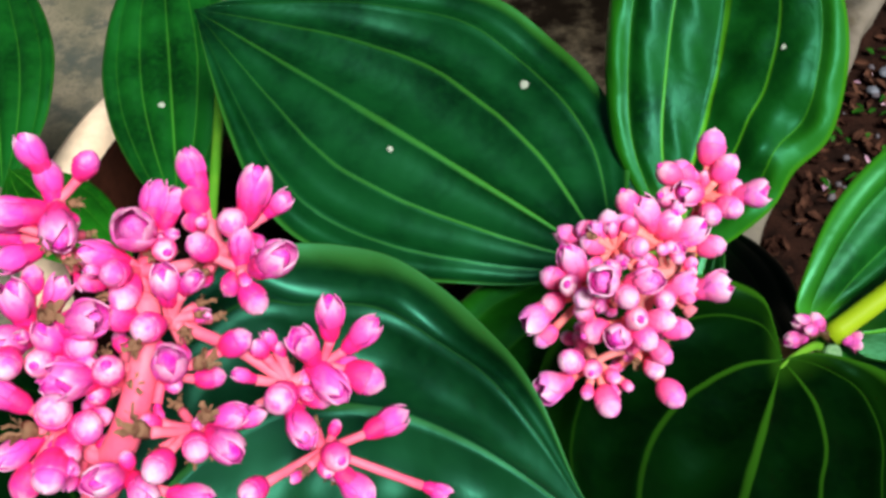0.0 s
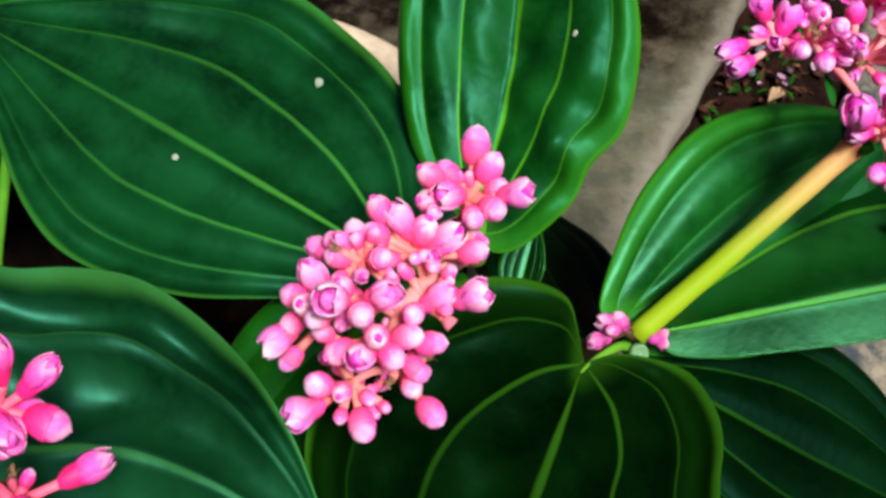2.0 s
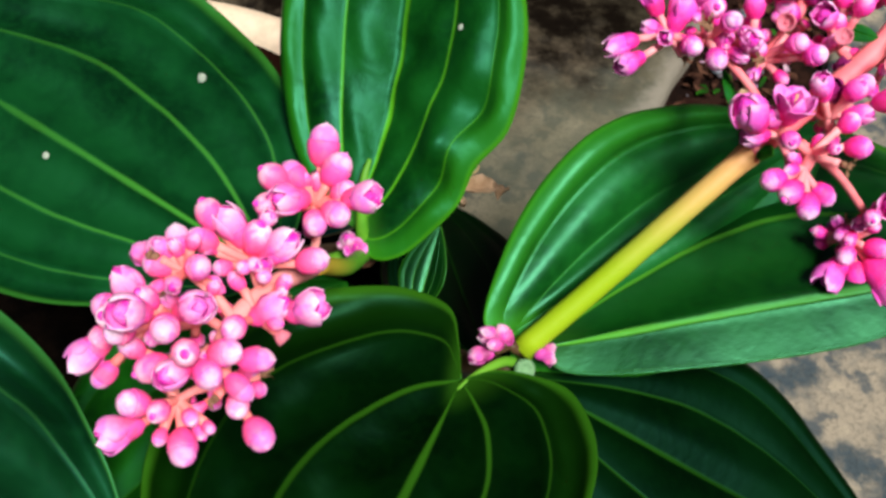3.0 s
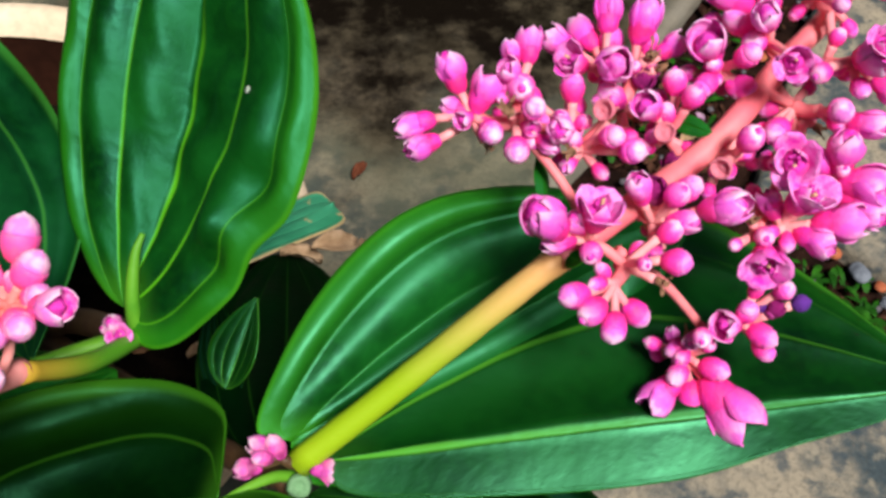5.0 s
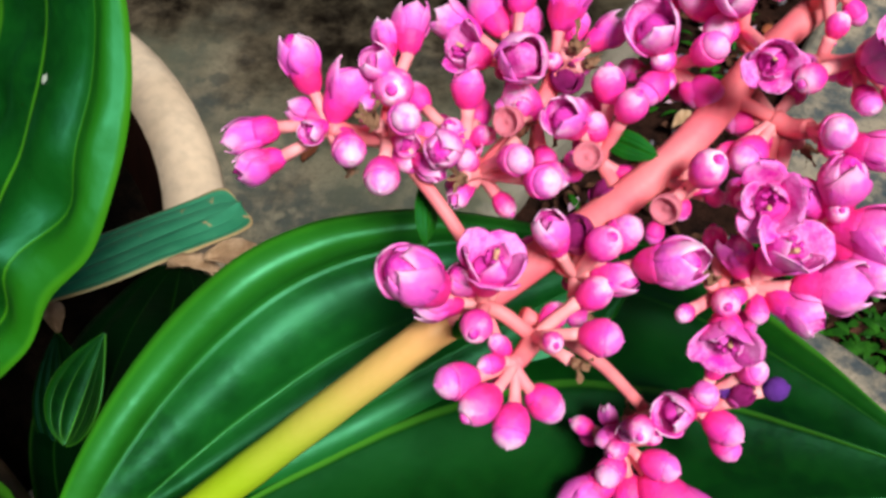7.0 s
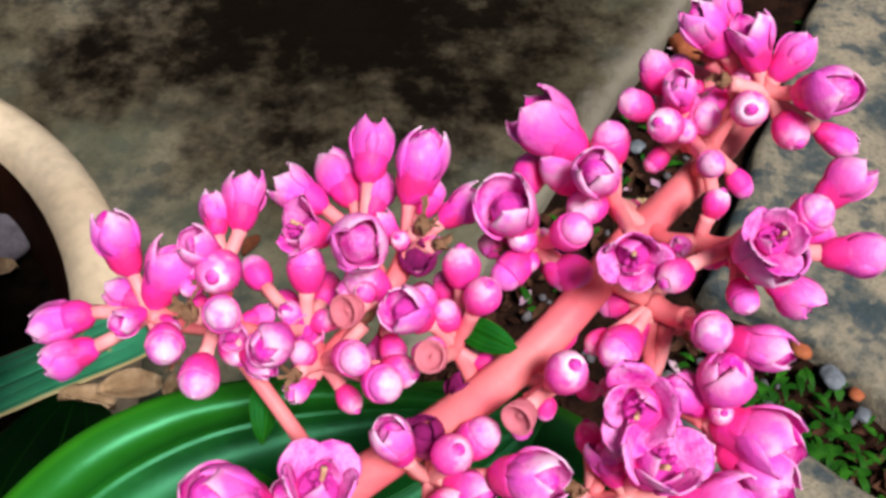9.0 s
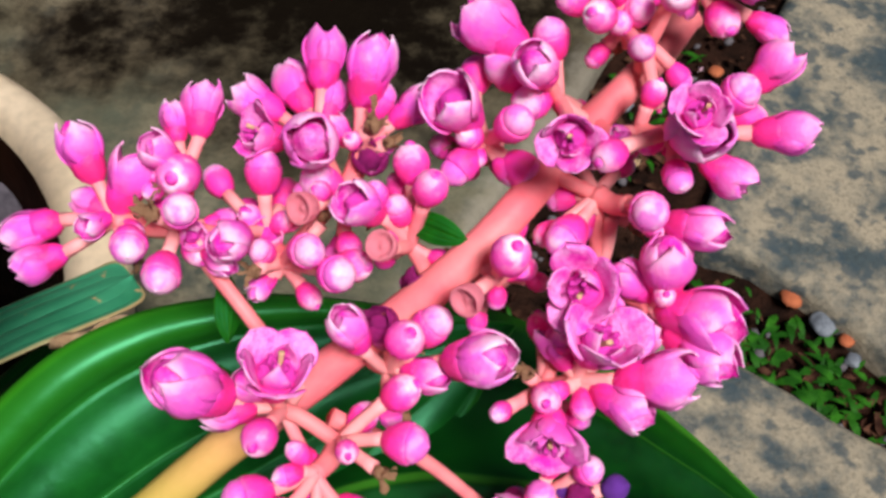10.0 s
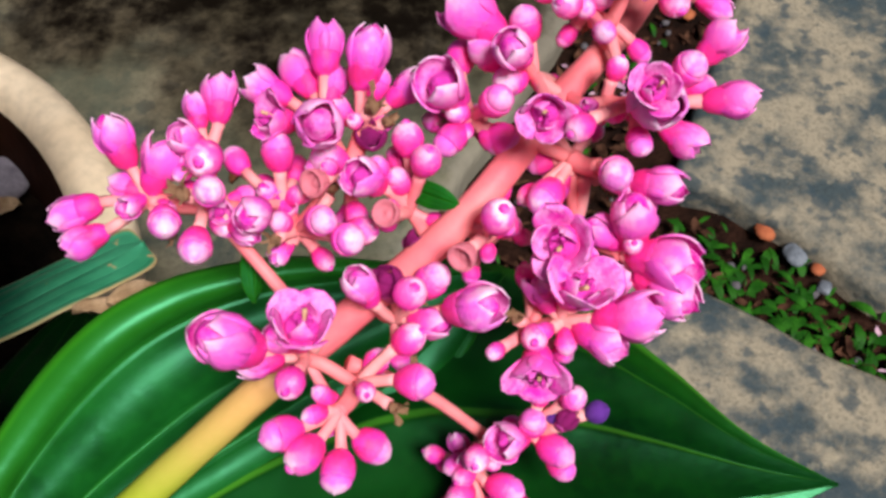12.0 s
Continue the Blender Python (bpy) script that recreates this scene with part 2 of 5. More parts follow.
STEM_ROSE = stalk_material("rose_stalk", (0.80, 0.10, 0.20), (0.85, 0.20, 0.28), 60.0)
STEM_PALE = stalk_material("pale_stalk", (0.80, 0.24, 0.24), (0.84, 0.36, 0.32), 60.0)
ROSE = bud_material("rose_bud", (0.80, 0.016, 0.15), (0.88, 0.045, 0.29), (1.0, 0.74, 0.86), 0.45)
PINK = bud_material("pink_bud", (0.80, 0.024, 0.22), (0.88, 0.070, 0.40), (1.0, 0.76, 0.93), 0.42)
SHELL = bud_material("shell_bud", (0.88, 0.085, 0.25), (0.92, 0.15, 0.36), (1.0, 0.74, 0.84), 0.4)
PETAL_PINK = bud_material("pink_petal", (0.90, 0.05, 0.40), (0.95, 0.17, 0.63), (1.0, 0.76, 0.96), 0.40, 0.16)
PETAL_ROSE = bud_material("rose_petal", (0.86, 0.028, 0.28), (0.92, 0.12, 0.50), (1.0, 0.70, 0.88), 0.40, 0.16)
PETAL_SHELL = bud_material("shell_petal", (0.90, 0.12, 0.38), (0.96, 0.30, 0.62), (1.0, 0.78, 0.92), 0.35, 0.18)
INNER = plain("magenta_petal_inside", (0.80, 0.025, 0.44), (0.96, 0.34, 0.76), 2.2, 0.45)
THROAT = plain("magenta_throat", (0.92, 0.03, 0.50), (0.95, 0.12, 0.66), 200.0, 0.45)
PEACH = plain("peach_cup", (0.90, 0.18, 0.30), (0.94, 0.36, 0.40), 120.0, 0.45)
STRAW = plain("dry_petal", (0.16, 0.07, 0.03), (0.55, 0.32, 0.20), 260.0, 0.8)
VIOLET = plain("violet_skin", (0.10, 0.03, 0.28), (0.22, 0.06, 0.42), 150.0, 0.4)
CLAY = plain("pot_clay", (0.70, 0.54, 0.37), (0.78, 0.63, 0.46), 14.0, 0.6, 0.0006)
# Reddish clay taken almost to black; the shade inside the pot is in it.
CLAY_SHADED = plain("pot_clay_shaded", (0.02, 0.007, 0.004), (0.04, 0.013, 0.007), 20.0, 0.75)
SOIL = plain("dark_soil", (0.007, 0.0035, 0.0025), (0.026, 0.011, 0.007), 45.0, 0.9, 0.008)
# Soil colour also darkened for the shade inside the pot.
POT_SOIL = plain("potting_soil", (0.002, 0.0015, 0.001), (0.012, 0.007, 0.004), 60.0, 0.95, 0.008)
LITTER = plain("leaf_litter", (0.016, 0.006, 0.004), (0.11, 0.05, 0.03), 60.0, 0.9, 0.001, 0.5)
PEBBLE = plain("grey_pebble", (0.10, 0.09, 0.10), (0.30, 0.28, 0.28), 60.0, 0.7, 0.001, 0.6)
PEBBLE_BLUE = plain("blue_grey_stone", (0.09, 0.10, 0.12), (0.19, 0.21, 0.24), 90.0, 0.6)
LILAC_STONE = plain("lilac_grey_stone", (0.16, 0.14, 0.17), (0.27, 0.24, 0.28), 80.0, 0.6)
BRICK_BIT = plain("orange_crumb", (0.28, 0.075, 0.035), (0.42, 0.13, 0.06), 90.0, 0.8)
FALLEN = plain("fallen_petal", (0.34, 0.18, 0.30), (0.55, 0.38, 0.42), 70.0, 0.7)
STAMEN = plain("stamen_yellow", (0.95, 0.50, 0.30), (0.95, 0.70, 0.42), 90.0, 0.5)
GRASS = plain("weed_green", (0.008, 0.05, 0.004), (0.03, 0.14, 0.010), 60.0, 0.5, 0.0005, 0.6)
STONE = stone_material("paving_stone", (0.275, 0.235, 0.172), (0.050, 0.066, 0.072))
STONE_BLOTCHED = stone_material("blotched_paving_stone", (0.25, 0.215, 0.15), (0.055, 0.066, 0.062), True)
MAUVE = bud_material("mauve_bud", (0.16, 0.015, 0.08), (0.72, 0.13, 0.38), (0.95, 0.64, 0.78))
TWIG_PINK = stalk_material("pink_twig", (0.80, 0.23, 0.27), (0.86, 0.37, 0.37), 80.0)
TWIG_SHELL = stalk_material("shell_twig", (0.82, 0.17, 0.17), (0.86, 0.30, 0.27), 80.0)
STEM_SAGE = stalk_material("sage_bud", (0.10, 0.25, 0.10), (0.20, 0.36, 0.18))
WINE = plain("wine_petal", (0.20, 0.01, 0.10), (0.45, 0.03, 0.24), 150.0, 0.5)
DEAD = plain("dead_leaf", (0.32, 0.20, 0.11), (0.62, 0.43, 0.27), 80.0, 0.8)
RUSSET = plain("russet_leaf", (0.09, 0.028, 0.014), (0.16, 0.05, 0.025), 90.0, 0.8)
DUST = plain("pale_speck", (0.38, 0.46, 0.36), (0.52, 0.58, 0.48), 300.0, 0.8)


# ---- building helpers ----
def part(name, bm, material, parent=None, label=""):
    """Links a bmesh as one mesh object under a thing or a part."""
    data = bpy.data.meshes.new(name)
    bm.to_mesh(data)
    bm.free()
    for m in material if isinstance(material, (list, tuple)) else [material]:
        data.materials.append(m)
    data.polygons.foreach_set("use_smooth", [True] * len(data.polygons))
    ob = new(name, data)
    ob.parent = parent
    return tagged(ob, label)


def spline(points, steps):
    """Catmull-Rom points along a polyline."""
    p = [Vector(q) for q in points]
    p = [p[0] * 2 - p[1]] + p + [p[-1] * 2 - p[-2]]
    out = []
    for i in range(1, len(p) - 2):
        for k in range(steps):
            t = k / steps
            a, b, c, d = p[i - 1], p[i], p[i + 1], p[i + 2]
            out.append(0.5 * ((2 * b) + (c - a) * t + (2 * a - 5 * b + 4 * c - d) * t * t + (3 * b - a - 3 * c + d) * t ** 3))
    return out + [p[-2]]


def tube(bm, points, r0, r1, sides=9, steps=5, knots=0.0):
    """A tapered stalk along a smooth line, with closed ends and slight swellings."""
    line = spline(points, steps)
    rings = []
    up = Vector((0.31, 0.2, 0.93))
    for i, p in enumerate(line):
        way = (line[min(i + 1, len(line) - 1)] - line[max(i - 1, 0)]).normalized()
        a = way.cross(up).normalized()
        b = way.cross(a)
        s = i / (len(line) - 1)
        r = r0 + (r1 - r0) * s
        r *= 1 + knots * noise.noise(p * 90)
        if knots and (i == 0 or i == len(line) - 1):
            r *= 1.12
        rings.append([bm.verts.new(p + (a * math.cos(k * math.tau / sides) + b * math.sin(k * math.tau / sides)) * r) for k in range(sides)])
    for one, two in zip(rings, rings[1:]):
        for k in range(sides):
            bm.faces.new((one[k], one[(k + 1) % sides], two[(k + 1) % sides], two[k]))
    bm.faces.new(rings[0][::-1])
    bm.faces.new(rings[-1])


def turned(bm, profile, sides, shape=None, index=0):
    """A body of revolution about z from (radius, height) pairs."""
    rings = []
    for r, z in profile:
        ring = []
        for k in range(sides):
            a = k * math.tau / sides
            q = Vector((r * math.cos(a), r * math.sin(a), z))
            ring.append(bm.verts.new(shape(q) if shape else q))
        rings.append(ring)
    for one, two in zip(rings, rings[1:]):
        for k in range(sides):
            bm.faces.new((one[k], one[(k + 1) % sides], two[(k + 1) % sides], two[k])).material_index = index
    bm.faces.new(rings[0][::-1]).material_index = index
    bm.faces.new(rings[-1]).material_index = index


def empty(name, place, label, category, group="", kind=""):
    ob = new(name)
    ob.location = place
    ob.empty_display_size = 0.05
    return tagged(ob, label, category, group, kind)


# ---- ground ----
def ground_sheet():
    bm = bmesh.new()
    edges = [-40, -8, -2, -1] + [-0.6 + 0.05 * i for i in range(45)] + [2.2, 4, 10, 40]
    grid = [[bm.verts.new((x, y, -0.028 + 0.010 * noise.noise(Vector((x * 9, y * 9, 0))) * (abs(x) < 2 and abs(y) < 2.3))) for x in edges] for y in edges]
    for i in range(len(edges) - 1):
        for j in range(len(edges) - 1):
            bm.faces.new((grid[i][j], grid[i][j + 1], grid[i + 1][j + 1], grid[i + 1][j]))
    return tagged(part("ground", bm, SOIL), "dark bare garden soil between the paving stones", "ground", kind="structure")


def slab(corners, material, label, seed):
    """A thick paving stone with a worn, uneven outline and a slightly rounded rim."""
    bm = bmesh.new()
    ring = []
    n = len(corners)
    for i in range(n):
        a, b = Vector((*corners[i], 0)), Vector((*corners[(i + 1) % n], 0))
        k = max(3, int((b - a).length / 0.025))
        for s in range(k):
            p = a.lerp(b, s / k)
            side = (b - a).normalized().cross(Vector((0, 0, 1)))
            ring.append(p + side * (0.006 * noise.noise(p * 16 + Vector((seed, 0, 0))) + 0.003 * noise.noise(p * 60)))
    mid = sum(ring, Vector()) / len(ring)
    rows = []
    for inset, z in ((0.0, -0.05), (0.0, -0.010), (0.003, -0.004), (0.010, 0.0), (0.03, 0.0005)):
        rows.append([bm.verts.new((p + (mid - p).normalized() * inset).to_3d() + Vector((0, 0, z + 0.0015 * noise.noise(p * 20)))) for p in ring])
    for one, two in zip(rows, rows[1:]):
        for k in range(len(ring)):
            bm.faces.new((one[k], one[(k + 1) % len(ring)], two[(k + 1) % len(ring)], two[k]))
    bm.faces.new(rows[-1])
    bmesh.ops.recalc_face_normals(bm, faces=bm.faces)
    return tagged(part("paving_stone", bm, material), label, "paving stone", "stones of the garden path")


ground_sheet()
slab([(-1.6, -0.9), (-0.46, -0.9), (0.251, 0.545), (0.497, 1.03), (1.02, 2.06), (-1.6, 2.06)], STONE_BLOTCHED, "large grey-brown paving stone with a dark patch", 1)
slab([(0.492, 0.702), (0.54, 0.684), (0.59, 0.64), (0.642, 0.594), (1.6, -0.10), (1.9, 1.9), (0.98, 1.9), (0.612, 1.03)], STONE, "mottled tan and grey paving stone with worn edge", 5)
slab([(0.36, 0.46), (-0.28, -0.85), (1.35, -0.85), (1.32, 0.04), (0.626, 0.533), (0.528, 0.587), (0.45, 0.628)], STONE, "mottled tan and grey paving stone beside weeds", 9)


def scraps():
    """Leaf scraps, pebbles and crumbs in the joints of the paving."""
    rng = random.Random(4)
    groups = {"leaf_litter": (LITTER, "brown rotting leaf scraps lying on the soil", "leaf litter", 420), "pebbles": (PEBBLE, "small grey pebbles scattered on the soil", "pebbles", 60), "fallen_petals": (FALLEN, "pale pink and lilac fallen petals lying on the soil", "petals", 24)}
    for name, (material, label, category, count) in groups.items():
        bm = bmesh.new()
        for _ in range(count):
            s = rng.random() * 1.25 - 0.2
            p = Vector((0.251 + 0.246 * s, 0.545 + 0.485 * s, 0)) + Vector((0.89, -0.45, 0)) * (0.01 + 0.10 * rng.random())
            if rng.random() < 0.3:
                q = rng.random()
                p = Vector((0.47 + 0.2 * q, 0.66 - 0.14 * q, 0)) + Vector((rng.uniform(-0.02, 0.02), rng.uniform(-0.03, 0.03), 0))
            p.z = -0.022 + 0.006 * rng.random()
            turn = Euler((rng.uniform(-0.5, 0.5), rng.uniform(-0.5, 0.5), rng.uniform(0, 6.28))).to_matrix()
            size = rng.uniform(0.003, 0.010)
            if name == "pebbles":
                made = bmesh.ops.create_icosphere(bm, subdivisions=1, radius=size * 0.6)["verts"]
                for v in made:
                    v.co = turn @ Vector((v.co.x, v.co.y * 0.8, v.co.z * 0.6)) * (1 + 0.3 * noise.noise(v.co * 300 + p * 50)) + p
            else:
                pts = [(-1, 0, 0), (-0.3, 0.45, 0.15), (0.6, 0.35, 0.1), (1.1, 0, -0.1), (0.5, -0.4, 0.2), (-0.4, -0.4, 0.1)]
                vs = [bm.verts.new(turn @ (Vector(q) * size * rng.uniform(0.8, 1.2)) + p) for q in pts]
                mid = bm.verts.new(turn @ Vector((0, 0, -0.002)) + p)
                for k in range(6):
                    bm.faces.new((vs[k], vs[(k + 1) % 6], mid))
        tagged(part(name, bm, material), label, category, kind="stuff")
    bm = bmesh.new()
    for _ in range(1000):
        q = rng.random() ** 0.8
        p = Vector((0.49 + 0.62 * q, 0.655 - 0.44 * q, -0.02)) + Vector((0.57, 0.82, 0)) * rng.uniform(-0.034, 0.034)
        if rng.random() < 0.05:
            s = rng.uniform(0.25, 1.3)
            p = Vector((0.251 + 0.246 * s, 0.545 + 0.485 * s, -0.022)) + Vector((0.89, -0.45, 0)) * rng.choice((0.03, 0.05, 0.08)) + Vector((rng.gauss(0, 0.012), rng.gauss(0, 0.012), 0))
        a = rng.uniform(0, 6.28)
        out = Vector((math.cos(a), math.sin(a), 0))
        side = Vector((-out.y, out.x, 0))
        long, wide = rng.uniform(0.007, 0.022), rng.uniform(0.0015, 0.004)
        prev = None
        for k in range(5):
            s = k / 4
            c = p + out * long * s + Vector((0, 0, long * (0.9 * s - 0.75 * s * s)))
            w = wide * math.sin(math.pi * min(0.98, 0.12 + 0.86 * s))
            pair = (bm.verts.new(c - side * w), bm.verts.new(c + side * w))
            if prev:
                bm.faces.new((prev[0], prev[1], pair[1], pair[0]))
            prev = pair
    tagged(part("weeds", bm, GRASS), "small green weeds growing in the paving joint", "weeds", kind="stuff")


scraps()


def crumb(place, size, seed):
    bm = bmesh.new()
    for v in bmesh.ops.create_icosphere(bm, subdivisions=2, radius=size)["verts"]:
        v.co *= 1 + 0.35 * noise.noise(v.co / size * 1.3 + Vector((seed, 0, 0)))
        v.co.z *= 0.55
    ob = part("brick_crumb", bm, BRICK_BIT)
    ob.location = place
    tagged(ob, "small broken orange brick crumb on the soil", "brick crumb", "crumbs in the joint")


for n, (x, y, s) in enumerate(((0.567, 0.662, 0.009), (0.603, 0.628, 0.006), (0.50, 0.985, 0.018), (0.53, 0.90, 0.007))):
    crumb((x, y, -0.016), s, n * 3.7)


# ---- the pot ----
POT = Vector((-0.077, 0.45, 0.0))


def flower_pot():
    pot = empty("flower_pot", POT, "large round cream clay flower pot with thick rolled rim", "flower pot")
    bm = bmesh.new()
    outside = [(0.150, 0.002), (0.158, 0.006), (0.190, 0.10), (0.200, 0.138), (0.216, 0.142), (0.226, 0.150), (0.229, 0.164), (0.227, 0.176), (0.219, 0.183), (0.209, 0.184), (0.200, 0.180), (0.195, 0.172)]
    turned(bm, outside, 72, lambda q: q + Vector((0, 0, 0.0015 * noise.noise(q * 14))))
    bmesh.ops.delete(bm, geom=[f for f in bm.faces if len(f.verts) > 4 and f.calc_center_median().z > 0.1], context="FACES_ONLY")
    part("pot_body", bm, CLAY, pot)
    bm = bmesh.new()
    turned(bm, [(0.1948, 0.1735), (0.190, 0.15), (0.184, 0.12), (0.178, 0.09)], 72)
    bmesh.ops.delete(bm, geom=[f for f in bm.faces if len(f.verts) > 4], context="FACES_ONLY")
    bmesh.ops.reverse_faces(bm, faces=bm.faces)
    part("pot_lining", bm, CLAY_SHADED, pot, "bare reddish clay inside of the pot, darkened for shade")
    bm = bmesh.new()
    rings = []
    for i in range(13):
        r = 0.1845 * i / 12 + 0.0005
        rings.append([bm.verts.new((r * math.cos(a * math.tau / 48), r * math.sin(a * math.tau / 48), 0.118 + 0.014 * noise.noise(Vector((r * 30 * math.cos(a * math.tau / 48), r * 30 * math.sin(a * math.tau / 48), 2))))) for a in range(48)])
    for one, two in zip(rings, rings[1:]):
        for k in range(48):
            bm.faces.new((one[k], one[(k + 1) % 48], two[(k + 1) % 48], two[k]))
    part("potting_soil", bm, POT_SOIL, pot, "dark crumbly potting soil, darkened further for shade")
    return pot


flower_pot()


# ---- leaves ----
def edge_line(points, rows):
    """Evenly spaced points along a leaf margin from base to tip, in shares of the length and metres across."""
    fine = spline([(0, 0, 0)] + [(v, w, 0) for v, w in points] + [(1, 0, 0)], 12)
    run = [0.0]
    for a, b in zip(fine, fine[1:]):
        run.append(run[-1] + math.hypot((b.x - a.x) * 0.18, b.y - a.y))
    out, k = [], 0
    for i in range(rows + 1):
        at = run[-1] * i / rows
        while k < len(fine) - 2 and run[k + 1] < at:
            k += 1
        f = (at - run[k]) / max(1e-9, run[k + 1] - run[k])
        out.append(fine[k].lerp(fine[k + 1], min(1.0, f)))
    return out


def shaped_leaf(plant, label, base, tip, right, left_edge, right_edge, lean=(0.0, 0.0), quilt=0.06, curl=0.0, bend=0.0, swerve=0.0, ripple=0.0, groove=0.04, cleft=0.12, lip=0.0, wave=0.004, dents=(), soft=0.0, veins=(0.43, 0.78), bare=(False, False), material=None, name="leaf"):
    """A broad leaf from base to tip whose two margins are given as (share of the length, metres across). right: towards its right
    half as seen from above; lean: how far each half rises with its width; dents: (share, metres across, reach, height);
    soft: how rounded the panels meet at the veins; veins: where the side veins run, as shares of each half; bare: which halves show no side veins."""
    base, tip = Vector(base), Vector(tip)
    t = tip - base
    long = t.length
    t.normalize()
    r = Vector(right)
    r = (r - t * r.dot(t)).normalized()
    up = r.cross(t)
    rows, cols = 84, 60
    edges = (edge_line(left_edge, rows), edge_line(right_edge, rows))
    bm = bmesh.new()
    uv = bm.loops.layers.uv.new("leaf")
    at, grid = {}, []
    for i in range(rows + 1):
        v = i / rows
        line = []
        drift = swerve * v * v
        for j in range(cols + 1):
            u = 2 * j / cols - 1
            a, side = abs(u), 1 if u > 0 else -1
            edge = edges[0 if u < 0 else 1][i]
            half = max(edge.y, 0.0004)
            low, high, first, last = ((0.0, veins[0], 0.0, 0.43) if a < veins[0] else ((*veins, 0.43, 0.78) if a < veins[1] else (veins[1], 1.0, 0.78, 1.0)))
            s = (a - low) / (high - low)
            swell = 4 * s * (1 - s) * (1 - soft) + soft * math.sin(math.pi * s) ** 2
            plain_half = bare[0 if u < 0 else 1]
            if plain_half:
                swell = 0.3
            fade = min(1.0, v * 7, (1 - v) * 5)
            h = lean[0 if u < 0 else 1] * a * half - curl * a * a * half + quilt * half * (swell - 0.3) * fade * (0.8 + 0.5 * noise.noise(Vector((u * 2, v * 2, base.x * 40))))
            h -= groove * half * math.exp(-(a / cleft) ** 2) * fade
            h += lip * half * a ** 5
            h += ripple * half * noise.noise(Vector((u * 3.0, v * 13 - a * 5, base.x * 50))) * swell * fade
            along = v + (edge.x - v) * a ** 1.6
            across = drift * (1 - a) + side * half * a
            for dv, dw, reach, high_ in dents:
                d = math.hypot((along - dv) * long, across - dw) / reach
                if d < 2.5:
                    h += high_ * math.exp(-d * d)
            p = base + t * long * along + r * across + up * (h + bend * long * 4 * v * (1 - v))
            p += up * wave * noise.noise(p * 22) * (0.2 + a)
            q = bm.verts.new(p)
            a_uv = first + s * (last - first) if not plain_half else (a * 0.38 if a < 0.9 else 0.342 + (a - 0.9) * 6.58)
            at[q] = ((side * a_uv + 1) / 2, v)
            line.append(q)
        grid.append(line)
    for i in range(rows):
        for j in range(cols):
            face = bm.faces.new((grid[i][j], grid[i][j + 1], grid[i + 1][j + 1], grid[i + 1][j]))
            for loop in face.loops:
                loop[uv].uv = at[loop.vert]
    ob = part(name, bm, material or LEAF, plant, label)
    solid = ob.modifiers.new("thickness", "SOLIDIFY")
    solid.thickness, solid.offset = 0.0007, -1.0
    return ob


def leaf(plant, label, base, tip, right, wl, wr, wide=0.45, blunt=0.85, **more):
    """A leaf of the usual oval outline with the half widths wl and wr."""
    power = math.log(0.5) / math.log(wide)
    share = [(v, math.sin(math.pi * v ** power) ** blunt) for v in (0.05, 0.15, 0.3, 0.45, 0.6, 0.75, 0.88, 0.96)]
    return shaped_leaf(plant, label, base, tip, right, [(v, wl * k) for v, k in share], [(v, wr * k) for v, k in share], **more)


def stalk(plant, name, points, r0, r1, material, label=""):
    bm = bmesh.new()
    tube(bm, points, r0, r1, 10, 6, 0.06)
    return part(name, bm, material, plant, label)


plant = empty("flowering_plant", (POT.x, POT.y, 0.12), "broad-leaved plant with pink flower clusters growing in the pot", "plant")
plant.location = (0, 0, 0)
NODE_A, NODE_B = (0.112, 0.320, 0.338), (0.182, 0.275, 0.334)
leaf_a = shaped_leaf(plant, "large dark green leaf with bright parallel veins", (0.078, 0.300, 0.345), (-0.154, 0.440, 0.365), (0.394, 0.919, 0.256),
    [(0.06, 0.020), (0.16, 0.042), (0.32, 0.066), (0.5, 0.076), (0.62, 0.069), (0.74, 0.051), (0.88, 0.025)],
    [(0.05, 0.035), (0.12, 0.064), (0.24, 0.082), (0.38, 0.093), (0.5, 0.095), (0.62, 0.086), (0.78, 0.060), (0.94, 0.021)], quilt=-0.11, groove=-0.01, wave=0.003)
leaf_b = shaped_leaf(plant, "glossy upright bright green leaf with puckered surface", (0.107, 0.326, 0.349), (0.160, 0.472, 0.486), (0.113, -0.027, 0.03),
    [(0.01, 0.010), (0.05, 0.024), (0.13, 0.041), (0.25, 0.054), (0.42, 0.066), (0.55, 0.071), (0.72, 0.070), (0.88, 0.058)],
    [(-0.05, 0.012), (-0.03, 0.024), (0.03, 0.034), (0.11, 0.043), (0.20, 0.0465), (0.29, 0.0555), (0.40, 0.0545), (0.52, 0.048), (0.64, 0.034), (0.80, 0.005)],
    quilt=0.08, soft=0.3, swerve=-0.045, ripple=0.05, groove=0.20, cleft=0.32, lip=0.0, wave=0.003, dents=((0.25, 0.006, 0.009, -0.004), (0.38, 0.004, 0.010, -0.005), (0.52, 0.0, 0.010, -0.005), (0.66, -0.006, 0.010, -0.005), (0.22, 0.030, 0.010, 0.008), (0.32, 0.038, 0.009, -0.004), (0.13, 0.036, 0.008, -0.003), (0.40, 0.032, 0.012, 0.003)), material=LEAF_GLOSS)
